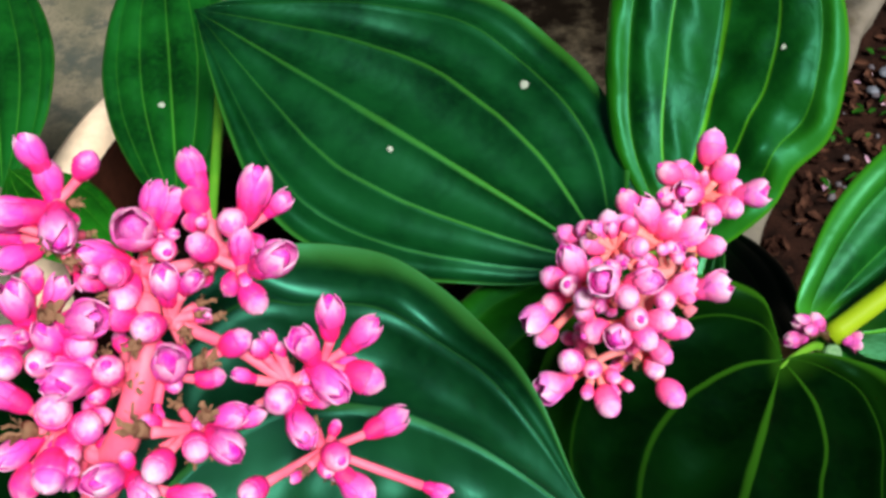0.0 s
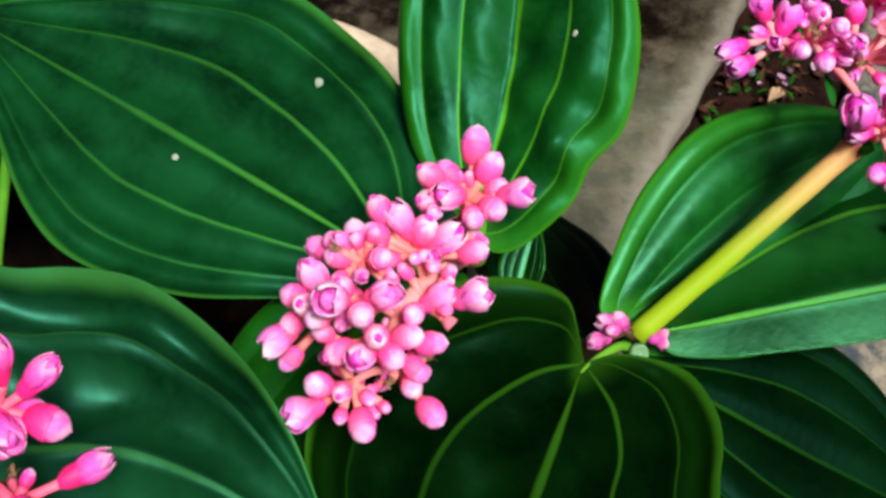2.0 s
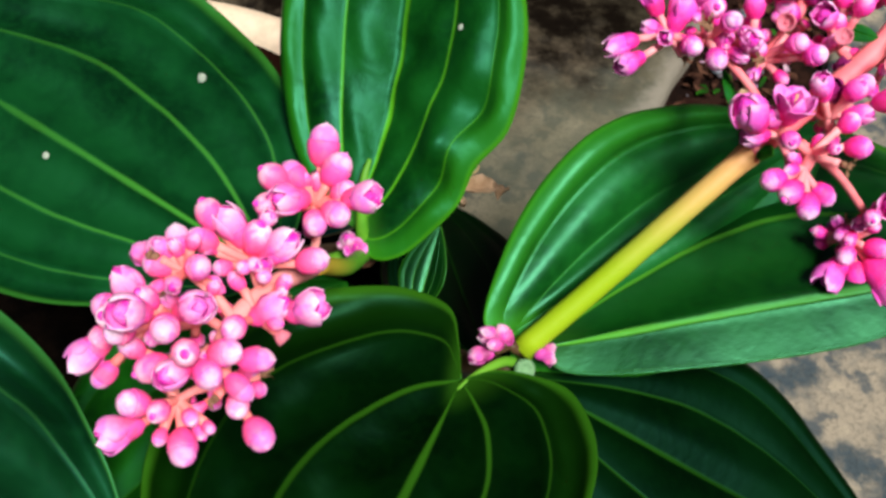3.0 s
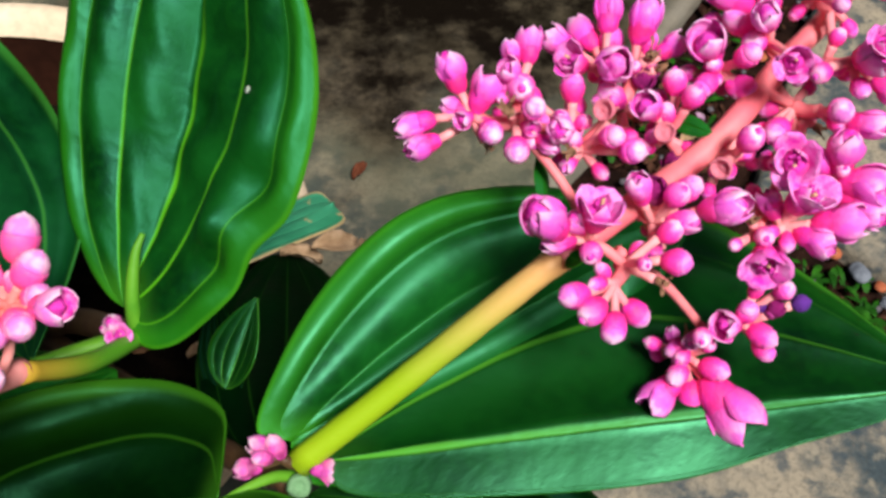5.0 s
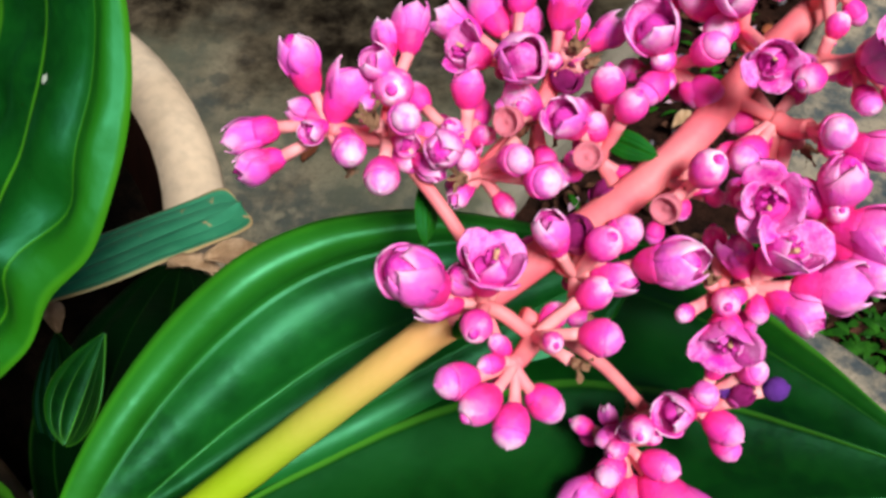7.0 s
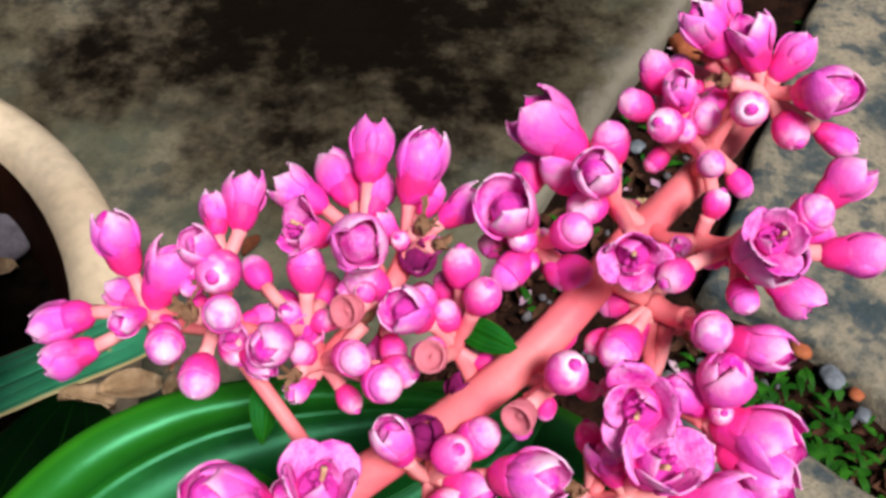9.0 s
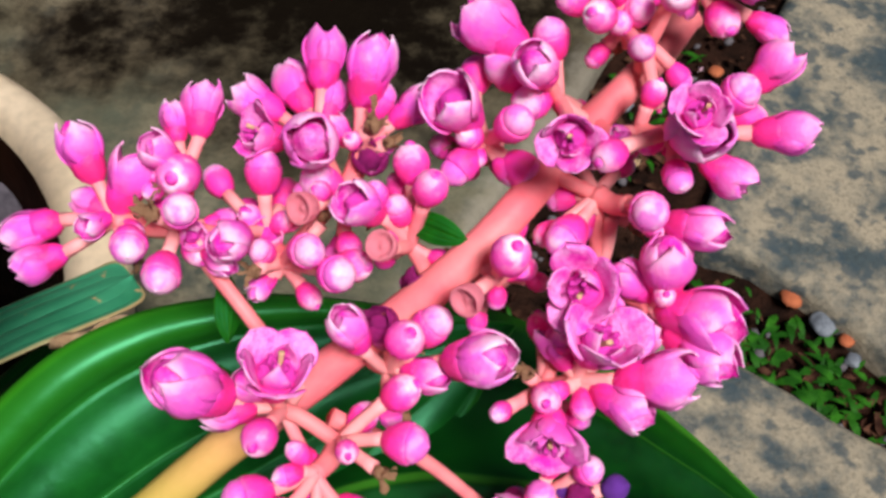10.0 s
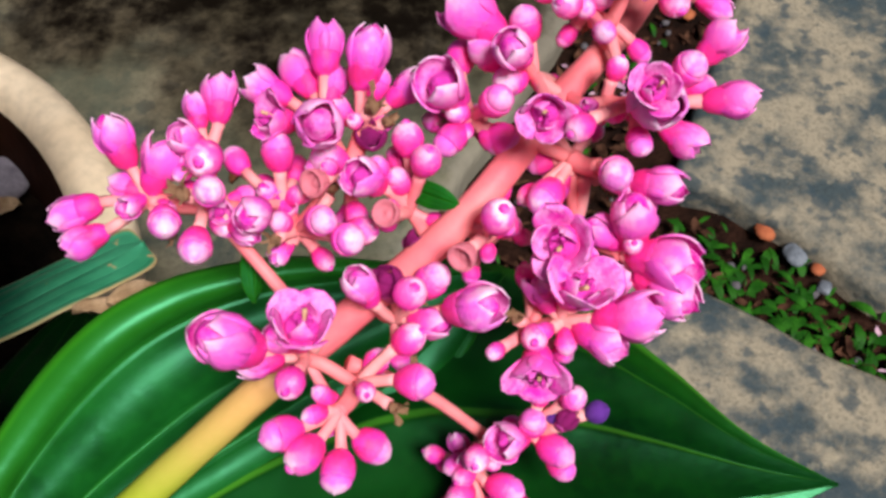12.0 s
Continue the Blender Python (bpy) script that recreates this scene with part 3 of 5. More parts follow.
shaped_leaf(plant, "bright green folded leaf behind the flower stalk", (0.178, 0.284, 0.334), (0.332, 0.392, 0.355), (0.45, -0.45, -0.5),
    [(-0.05, 0.011), (0.07, 0.032), (0.22, 0.048), (0.36, 0.0565), (0.48, 0.0565), (0.58, 0.0515), (0.69, 0.0425), (0.83, 0.0245)],
    [(-0.03, 0.012), (0.08, 0.034), (0.24, 0.052), (0.42, 0.058), (0.6, 0.051), (0.8, 0.028)], quilt=0.10, veins=(0.29, 0.73), groove=0.0, wave=0.003, material=LEAF_FOLD)
shaped_leaf(plant, "long glossy green leaf with pale midrib", (0.190, 0.277, 0.333), (0.431, 0.319, 0.361), (0.0, -1.0, 0.05),
    [(0.03, 0.030), (0.12, 0.062), (0.27, 0.092), (0.45, 0.108), (0.62, 0.101), (0.76, 0.077), (0.84, 0.050), (0.91, 0.022)],
    [(0.01, 0.006), (0.04, 0.012), (0.14, 0.017), (0.28, 0.0195), (0.45, 0.021), (0.58, 0.0195), (0.70, 0.015), (0.85, 0.009)],
    lean=(0.0, -0.32), quilt=-0.04, bare=(False, True), groove=-0.02, wave=0.003, material=LEAF_SHEEN)
leaf(plant, "green leaf with deep shade put into its colour", (0.186, 0.268, 0.322), (0.356, 0.205, 0.262), (-0.3, -0.9, 0.0), 0.064, 0.062, quilt=0.05, material=LEAF_SHADED)
shaped_leaf(plant, "broad green leaf, darkened for shade, with pale radiating veins", (0.156, 0.257, 0.338), (0.096, 0.100, 0.352), (-0.93, 0.36, 0.03),
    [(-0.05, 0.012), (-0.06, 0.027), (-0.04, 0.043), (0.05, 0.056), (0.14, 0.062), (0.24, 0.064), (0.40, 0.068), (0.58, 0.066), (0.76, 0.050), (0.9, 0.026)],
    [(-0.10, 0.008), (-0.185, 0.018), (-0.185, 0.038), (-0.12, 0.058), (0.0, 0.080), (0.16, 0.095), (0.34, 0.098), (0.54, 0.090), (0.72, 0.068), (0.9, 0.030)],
    lean=(0.12, -0.02), quilt=-0.11, groove=-0.02, bend=0.02, ripple=0.03, lip=0.06, wave=0.003, material=LEAF_DIMMED)
shaped_leaf(plant, "large glossy green leaf below the rose flowers", (-0.12, 0.112, 0.387), (0.066, 0.143, 0.397), (0.15, -0.9, -0.1),
    [(0.02, 0.060), (0.10, 0.110), (0.26, 0.138), (0.39, 0.135), (0.51, 0.131), (0.65, 0.119), (0.80, 0.089), (0.90, 0.053), (0.95, 0.020)],
    [(0.05, 0.025), (0.2, 0.055), (0.4, 0.070), (0.6, 0.066), (0.8, 0.044), (0.93, 0.018)], quilt=-0.17, groove=-0.02, ripple=0.05, lip=-0.05, wave=0.005, material=LEAF_TEAL)
leaf(plant, "green leaf half hidden below the flowers", (0.105, 0.308, 0.332), (-0.01, 0.175, 0.310), (-0.76, 0.65, 0.0), 0.058, 0.062, quilt=0.08, material=LEAF_BRIGHT)
leaf_c = leaf(plant, "narrow green leaf over the pot rim", (-0.172, 0.385, 0.25), (-0.235, 0.63, 0.29), (0.95, 0.25, 0.1), 0.045, 0.045, quilt=0.07, material=LEAF_RIM)
leaf(plant, "green leaf reaching outside the pot", (-0.285, 0.395, 0.25), (-0.365, 0.61, 0.27), (0.95, 0.3, 0.1), 0.045, 0.042, quilt=0.07, material=LEAF_RIM)
leaf(plant, "small fresh green leaf at the pot", (-0.275, 0.395, 0.27), (-0.18, 0.325, 0.27), (-0.6, -0.7, 0.0), 0.026, 0.03, quilt=0.07, material=LEAF_BRIGHT)
shaped_leaf(plant, "torn dull green leaf with brown edges", (0.066, 0.412, 0.224), (0.162, 0.485, 0.222), (0.55, -0.78, 0.2),
    [(0.1, 0.010), (0.3, 0.017), (0.55, 0.020), (0.8, 0.019), (0.97, 0.016)], [(0.1, 0.010), (0.3, 0.016), (0.55, 0.018), (0.8, 0.017), (0.99, 0.014)], quilt=0.04, wave=0.008, material=LEAF_TORN)
leaf(plant, "dark leaf behind the rose flowers", (-0.10, 0.10, 0.37), (-0.27, 0.215, 0.33), (0.56, 0.82, 0.05), 0.06, 0.065, quilt=0.07, material=LEAF_SHADED)
leaf(plant, "small young green leaf", (0.136, 0.333, 0.274), (0.146, 0.368, 0.297), (1, -0.1, 0.5), 0.014, 0.012, lean=(0.2, 0.2), quilt=0.02, wide=0.38, wave=0.002, material=LEAF_SHEEN)
leaf(plant, "small dark young leaf", (0.138, 0.326, 0.270), (0.124, 0.372, 0.285), (1, 0.4, 0.2), 0.011, 0.012, quilt=0.05, wave=0.002, material=LEAF_SHADED)
leaf(plant, "low leaf with the shade of the others in its colour", (0.172, 0.285, 0.295), (0.140, 0.452, 0.215), (1.0, 0.2, -0.1), 0.042, 0.040, quilt=0.05, blunt=0.6, material=LEAF_SHADED)

stalk(plant, "woody_stem", [(-0.05, 0.42, 0.11), (0.03, 0.39, 0.22), NODE_A], 0.008, 0.006, STEM_BROWN)
stalk(plant, "woody_stem", [(0.0, 0.405, 0.18), (0.10, 0.33, 0.26), (0.15, 0.29, 0.30), (0.180, 0.272, 0.322)], 0.006, 0.005, STEM_BROWN)
stalk(plant, "leaf_stalk", [NODE_A, (0.111, 0.326, 0.353), (0.1115, 0.3385, 0.3665), (0.1138, 0.346, 0.3720)], 0.0038, 0.0010, STEM_GREEN)
stalk(plant, "leaf_stalk", [(0.181, 0.273, 0.326), (0.174, 0.269, 0.334), (0.165, 0.262, 0.3375), (0.157, 0.255, 0.338), (0.151, 0.246, 0.3375)], 0.0025, 0.0010, STEM_GREEN)
stalk(plant, "leaf_stalk", [NODE_A, (0.098, 0.312, 0.342), (0.078, 0.300, 0.3445)], 0.004, 0.003, STEM_GREEN)
stalk(plant, "leaf_stalk", [(-0.135, 0.332, 0.29), (-0.145, 0.411, 0.30), (-0.15, 0.45, 0.31)], 0.003, 0.003, STEM_GREEN)


# ---- flowers ----
def petal(bm, turn, spread, flare, index, size=0.45, long=1.12, foot=-0.34, seed=0, point=0.5):
    """One thick petal, a rounded shell about the flower's axis that narrows to its tip. flare: how far it leans open."""
    rows, cols = 9, 6
    faces = []
    for deep in (0.0, 0.045):
        grid = []
        for i in range(rows + 1):
            s = i / rows
            half = spread * math.sqrt(max(0.0, 1 - s ** (3.2 - point))) * (0.72 + 0.28 * math.sin(math.pi * min(1.0, s * 1.1)))
            r = size * math.sin(math.pi * (0.20 + 0.66 * s)) ** 0.85 - deep + flare * s * s
            z = foot + long * s - flare * 0.45 * s ** 2
            line = []
            for j in range(cols + 1):
                u = 2 * j / cols - 1
                a = turn + u * half
                roll = 0.05 * u * u * (0.4 + flare)
                q = Vector(((r + roll) * math.cos(a), (r + roll) * math.sin(a), z - 0.05 * u * u * s))
                q += Vector((1, 1, 0.6)) * 0.05 * s * noise.noise(q * 2.2 + Vector((seed, turn, 0)))
                line.append(bm.verts.new(q))
            grid.append(line)
        faces.append(grid)
    outer, inner = faces
    for i in range(rows):
        for j in range(cols):
            bm.faces.new((outer[i][j], outer[i][j + 1], outer[i + 1][j + 1], outer[i + 1][j])).material_index = index
            bm.faces.new((inner[i][j], inner[i + 1][j], inner[i + 1][j + 1], inner[i][j + 1])).material_index = index + 1
        for j in (0, cols):
            ring = (outer[i][j], outer[i + 1][j], inner[i + 1][j], inner[i][j])
            bm.faces.new(ring if j == 0 else ring[::-1]).material_index = index
    for j in range(cols):
        bm.faces.new((outer[rows][j], outer[rows][j + 1], inner[rows][j + 1], inner[rows][j])).material_index = index


def shred(bm, turn, spread, flare, long, seed):
    """One shrivelled strip of a withered petal."""
    rows, cols, grid = 6, 3, []
    for i in range(rows + 1):
        s = i / rows
        r = 0.22 + 0.05 * math.sin(math.pi * s) + flare * s * s
        line = []
        for j in range(cols + 1):
            u = 2 * j / cols - 1
            a = turn + u * spread * (1 - 0.7 * s)
            q = Vector((r * math.cos(a), r * math.sin(a), long * s - flare * 0.35 * s * s))
            line.append(bm.verts.new(q + Vector((1, 1, 0.6)) * 0.12 * noise.noise(q * 3.5 + Vector((seed, turn, 0)))))
        grid.append(line)
    for i in range(rows):
        for j in range(cols):
            bm.faces.new((grid[i][j], grid[i][j + 1], grid[i + 1][j + 1], grid[i + 1][j]))


CALYX = [(0.13, -0.76), (0.19, -0.72), (0.30, -0.60), (0.37, -0.44), (0.405, -0.26), (0.425, -0.16), (0.41, -0.13), (0.34, -0.16)]


def bud_shape(seed):
    rng = random.Random(seed)
    fat, tall = rng.uniform(0.46, 0.51), rng.uniform(0.96, 1.16)
    bm = bmesh.new()
    sway = lambda q: q + 0.035 * Vector((noise.noise(q * 2 + Vector((seed, 0, 0))), noise.noise(q * 2 + Vector((0, seed, 0))), 0))
    urn = [(0.10, -0.60), (0.20, -0.56), (0.34, -0.44), (0.44, -0.24), (fat, -0.02), (fat * 0.99, 0.10)]
    if seed // 7 % 4 == 1:
        # closed calyx with the petals' magenta tip just showing in its mouth
        turned(bm, urn + [(fat * 0.90, 0.24), (0.36, 0.35 * tall), (0.26, 0.44 * tall), (0.20, 0.46 * tall), (0.165, 0.43 * tall)], 14, sway)
        turned(bm, [(0.165, 0.36 * tall), (0.17, 0.45 * tall), (0.12, 0.53 * tall), (0.05, 0.565 * tall), (0.01, 0.57 * tall)], 10, sway, index=4)
    else:
        # swollen petals already pushing out over the calyx lip
        turned(bm, urn + [(fat * 0.975, 0.135), (fat * 0.93, 0.15), (fat * 0.86, 0.14)], 14, sway)
        turned(bm, [(fat * 0.87, 0.10), (fat * 0.90, 0.22), (0.40, 0.33 * tall), (0.29, 0.45 * tall), (0.15, 0.53 * tall), (0.05, 0.56 * tall), (0.02, 0.59 * tall)], 14, sway, index=3)
    return bm


def half_shape(seed):
    """Half-open flower: a calyx cup with a fine lip, and thick rounded petals that swell out of it and overlap."""
    rng = random.Random(seed)
    bm = bmesh.new()
    start, loose = rng.uniform(0, 6.28), (0.0, 0.03, 0.06, 0.12, 0.16, 0.24, 0.04, 0.28)[seed // 7 % 8]
    turned(bm, CALYX, 14, lambda q: q + 0.03 * Vector((noise.noise(q * 3 + Vector((seed, 0, 0))), noise.noise(q * 3 + Vector((0, seed, 0))), noise.noise(q * 4 + Vector((0, 0, seed))))))
    core = 1 - loose * 0.8
    turned(bm, [(0.28, -0.30), (0.37, -0.06), (0.39 * core, 0.16), (0.34 * core, 0.38 - loose), (0.21 * core, 0.56 - loose), (0.08, 0.65 - loose), (0.02, 0.67 - loose)], 14, index=1 if loose > 0.2 else 4)
    count = rng.choice((4, 4, 5))
    for k in range(count):
        lean = loose * rng.uniform(0.35, 1.1)
        petal(bm, start + k * math.tau / count + rng.uniform(-0.25, 0.25), rng.uniform(1.0, 1.25), lean, 3, 0.47 + 0.030 * (k % 3), rng.uniform(0.94, 1.12), -0.34, seed + k, rng.uniform(-1.0, 0.5))
    return bm


def open_shape(seed):
    """Open flower: broad rolled petals round a magenta throat with stamens."""
    rng = random.Random(seed)
    bm = bmesh.new()
    turned(bm, CALYX, 12, index=0)
    turned(bm, [(0.26, -0.30), (0.36, -0.05), (0.30, 0.02), (0.18, 0.05), (0.05, 0.06)], 10, index=1)
    for k in range(5):
        petal(bm, k * math.tau / 5 + rng.uniform(-0.2, 0.2), rng.uniform(0.75, 0.95), rng.uniform(0.30, 0.75), 3, 0.44 + 0.03 * (k % 2), rng.uniform(0.92, 1.12), -0.34, seed + k, -0.8)
    for k in range(2):
        petal(bm, k * 2.6 + rng.uniform(0, 3), 0.8, 0.10, 3, 0.36, 0.85, -0.30, seed + 9 + k, 0.6)
    for k in range(6):
        a = k * math.tau / 6 + rng.uniform(-0.3, 0.3)
        foot, head = Vector((0.08 * math.cos(a), 0.08 * math.sin(a), 0.0)), Vector((0.17 * math.cos(a + 0.4), 0.17 * math.sin(a + 0.4), rng.uniform(0.22, 0.42)))
        first = len(bm.faces)
        tube(bm, [foot, foot.lerp(head, 0.5) * 1.05, head], 0.05, 0.06, 5, 2)
        bm.faces.ensure_lookup_table()
        for f in bm.faces[first:]:
            f.material_index = 2 if k == 0 else 1
    return bm


def cup_shape(seed):
    bm = bmesh.new()
    turned(bm, [(0.08, -0.55), (0.22, -0.50), (0.38, -0.32), (0.47, -0.05), (0.50, 0.20), (0.50, 0.30), (0.44, 0.31), (0.38, 0.16), (0.26, 0.04), (0.10, 0.02), (0.07, 0.10), (0.02, 0.12)], 14)
    return bm


def dry_shape(seed):
    rng = random.Random(seed)
    bm = bmesh.new()
    turned(bm, [(0.06, -0.5), (0.18, -0.42), (0.30, -0.2), (0.30, 0.02), (0.2, 0.05)], 9, lambda q: q * (1 + 0.25 * noise.noise(q * 5 + Vector((seed, 0, 0)))))
    for k in range(6):
        shred(bm, k * math.tau / 6 + rng.uniform(-0.5, 0.5), rng.uniform(0.3, 0.7), rng.uniform(0.0, 0.5), rng.uniform(0.35, 0.8), seed + k * 2.3)
    for v in bm.verts:
        v.co += Vector((noise.noise(v.co * 6), noise.noise(v.co * 6 + Vector((9, 0, 0))), noise.noise(v.co * 6 + Vector((0, 9, 0))))) * 0.1
    return bm


BUD, HALF, OPEN, CUP, DRY, BERRY, WILT = "flower_bud", "half_open_flower", "open_flower", "calyx_cup", "withered_flower", "berry", "wilting_flower"
MAKERS = {BUD: bud_shape, HALF: half_shape, OPEN: open_shape, CUP: cup_shape, DRY: dry_shape, BERRY: bud_shape, WILT: half_shape}
PART_LABELS = {OPEN: "open pink flower with magenta stamens", CUP: "empty peach calyx cup", DRY: "brown withered flower", BERRY: "dark violet ripening berry", WILT: "dark magenta wilting flower"}
SHAPES = {}


def flower_data(kind, skin, version):
    """Mesh data of a kind of flower, shared by all that look alike."""
    key = (kind, skin.name, version)
    if key not in SHAPES:
        bm = MAKERS[kind](3 + version * 7)
        data = bpy.data.meshes.new(kind)
        bm.to_mesh(data)
        bm.free()
        skins = {CUP: [PEACH], DRY: [STRAW], BERRY: [VIOLET] * 5, WILT: [MAUVE, VIOLET, STAMEN, WINE, WINE]}.get(kind, [skin, THROAT, STAMEN, {PINK: PETAL_PINK, ROSE: PETAL_ROSE, SHELL: PETAL_SHELL}.get(skin, skin), INNER])
        for m in skins:
            data.materials.append(m)
        data.polygons.foreach_set("use_smooth", [True] * len(data.polygons))
        SHAPES[key] = data
    return SHAPES[key]


def flower_cluster(label, axis, r0, r1, skin, limb, twig, grow=1.03, filler=4):
    """The rachis of a flower cluster; its whorls are added by cyme()."""
    bm = bmesh.new()
    tube(bm, axis, r0, r1, 12, 8, 0.08)
    ob = part("inflorescence", bm, limb, plant, label)
    return {"rachis": ob, "axis": spline(axis, 8), "skin": skin, "limb": limb, "twig": twig, "rng": random.Random(len(axis) * 13), "r": r1, "grow": grow, "filler": filler, "joints": [], "mix": (BUD, HALF, DRY, DRY) if skin == ROSE else (BUD, BUD, BUD, HALF, DRY)}


UPPER = Vector((-0.1, -0.5, 0.86)).normalized()  # the side of the rachis that carries few buds


def cyme(cluster, joint, flowers, start=None):
    """A side branch from the rachis (or from start) to the joint, and stalked flowers round it: kind, place and breadth."""
    joint = Vector(joint)
    middle = sum((Vector(f[1:4]) for f in flowers), Vector()) / len(flowers)
    joint = joint.lerp(middle, 0.3)
    rng = cluster["rng"]
    foot = Vector(start) if start else min(list(cluster["axis"]) + cluster["joints"], key=lambda p: (p - joint).length)
    cluster["joints"].append(joint)
    if (foot - joint).length > 0.006:
        bm = bmesh.new()
        thick = cluster["r"] * 0.52
        sag = Vector((rng.uniform(-1, 1), rng.uniform(-1, 1), rng.uniform(-1, 1))) * 0.003
        tube(bm, [foot, foot.lerp(joint, 0.5) + sag, joint], thick * 1.1, thick * 0.9, 9, 5, 0.10)
        part("branch", bm, cluster["limb"], cluster["rachis"])
    extra = []
    for _ in range(cluster["filler"]):
        ray = Vector((rng.uniform(-1, 1), rng.uniform(-1, 1), rng.uniform(-1, 1))).normalized() * rng.uniform(0.007, 0.016)
        spot = joint + ray
        away = spot - min(cluster["axis"], key=lambda p: (p - spot).length)
        rise = away.dot(UPPER)
        if rise > 0.002 and (away - UPPER * rise).length < 0.007:
            continue
        extra.append((rng.choice(cluster["mix"]), *spot, rng.uniform(0.0045, 0.0065)))
    # far flowers gather at joints of their own
    knots = []
    for f in flowers:
        p = Vector(f[1:4])
        if (p - joint).length > 0.020:
            for k in knots:
                if (sum(k, Vector()) / len(k) - p).length < 0.021:
                    k.append(p)
                    break
            else:
                knots.append([p])
    joints = [joint]
    for k in knots:
        if len(k) < 2:
            continue
        mid = sum(k, Vector()) / len(k)
        spot = mid.lerp(joint, min(0.6, 0.013 / (mid - joint).length))
        joints.append(spot)
        bm = bmesh.new()
        tube(bm, [joint, joint.lerp(spot, 0.5) + Vector((0, 0, -0.0015)), spot], 0.0027, 0.0024, 8, 4, 0.12)
        part("branchlet", bm, cluster["limb"], cluster["rachis"])
        for _ in range(2):
            ray = Vector((rng.uniform(-1, 1), rng.uniform(-1, 1), rng.uniform(-1, 1))).normalized() * rng.uniform(0.005, 0.008)
            extra.append((rng.choice((BUD, BUD, BUD, HALF)), *(spot + ray), rng.uniform(0.0042, 0.0058)))
    for kind, x, y, z, size in list(flowers) + extra:
        joint = min(joints, key=lambda q: (q - Vector((x, y, z))).length)
        size *= cluster["grow"]
        place = Vector((x, y, z))
        way = place - joint
        if way.length < 0.004:
            way = Vector((0, -0.5, 0.8))
        way = (way.normalized() + Vector((rng.uniform(-1, 1), rng.uniform(-1, 1), rng.uniform(-1, 1))) * 0.22).normalized()
        ob = new(kind, flower_data(kind, cluster["skin"], rng.randrange(8)))
        ob.parent = cluster["rachis"]
        stretch = rng.uniform(1.0, 1.12) if kind == BUD else {HALF: 1.08, OPEN: 1.0}.get(kind, 0.9)
        wide = size * {HALF: 1.0, OPEN: 0.90, DRY: 0.95, CUP: 0.85}.get(kind, 1.07)
        if kind == HALF and cluster["skin"] == ROSE:
            wide, stretch = wide * 0.82, stretch * 1.22
        ob.matrix_basis = Matrix.Translation(place) @ way.to_track_quat("Z", "Y").to_matrix().to_4x4() @ Matrix.Rotation(rng.uniform(0, 6.28), 4, "Z") @ Matrix.Diagonal((wide, wide, wide * stretch, 1))
        tagged(ob, PART_LABELS.get(kind, ""))
        end = place - way * wide * stretch * (0.70 if kind in (HALF, OPEN) else 0.55)
        if (end - joint).length > 0.003 and (end - joint).dot(way) > 0:
            bm = bmesh.new()
            half = joint.lerp(end, 0.5) - way * 0.12 * (end - joint).length
            tube(bm, [joint, half, end], 0.0016, 0.0016, 7, 3, 0.12)
            part("pedicel", bm, cluster["twig"], cluster["rachis"])


stalk(plant, "flower_stalk", [NODE_B, (0.212, 0.294, 0.357), (0.240, 0.312, 0.379), (0.270, 0.332, 0.401)], 0.0054, 0.0051, PEDUNCLE, "thick flower stalk, yellow-green turning orange")
cluster_c = flower_cluster("large pink flower cluster with thick coral stalk", [(0.2695, 0.3315, 0.4005), (0.285, 0.342, 0.409), (0.317, 0.362, 0.432), (0.3415, 0.3935, 0.4425), (0.356, 0.4106, 0.4475), (0.366, 0.425, 0.452)], 0.0050, 0.0036, PINK, STEM_PINK, TWIG_PINK, grow=1.0, filler=8)
stalk(plant, "flower_stalk", [NODE_A, (0.108, 0.29, 0.37), (0.100, 0.268, 0.402)], 0.0036, 0.0036, PEDUNCLE_GREEN, "green flower stalk")
cluster_b = flower_cluster("pale pink flower cluster in tight bud", [(0.100, 0.270, 0.400), (0.090, 0.252, 0.414), (0.078, 0.232, 0.420), (0.073, 0.218, 0.414)], 0.0042, 0.0032, SHELL, STEM_PALE, TWIG_SHELL, grow=0.90, filler=10)
stalk(plant, "flower_stalk", [(-0.14, 0.10, 0.36), (-0.11, 0.115, 0.42), (-0.098, 0.13, 0.45)], 0.006, 0.0055, STEM_ROSE, "rose flower stalk")
cluster_a = flower_cluster("deep rose flower cluster with fading flowers", [(-0.098, 0.13, 0.45), (-0.090, 0.142, 0.465), (-0.088, 0.16, 0.474), (-0.090, 0.175, 0.480)], 0.0055, 0.004, ROSE, STEM_ROSE, STEM_ROSE, grow=0.95, filler=10)

for spot, buds in ((NODE_B, [(HALF, 0.169, 0.277, 0.340, 0.0085), (BUD, 0.174, 0.277, 0.342, 0.0070), (HALF, 0.164, 0.270, 0.337, 0.0075), (OPEN, 0.192, 0.273, 0.335, 0.0080), (BUD, 0.170, 0.272, 0.343, 0.006)]), (NODE_A, [(HALF, 0.106, 0.317, 0.351, 0.0070), (OPEN, 0.109, 0.313, 0.351, 0.0062), (BUD, 0.103, 0.316, 0.349, 0.0045)])):
    young = flower_cluster("tight tuft of young pink buds", [spot, (spot[0] - 0.003, spot[1] - 0.001, spot[2] + 0.003), (spot[0] - 0.005, spot[1] - 0.001, spot[2] + 0.005)], 0.003, 0.002, MAUVE, STEM_BROWN, STEM_BROWN, filler=0)
    cyme(young, (spot[0] - 0.005, spot[1] - 0.001, spot[2] + 0.005), buds)
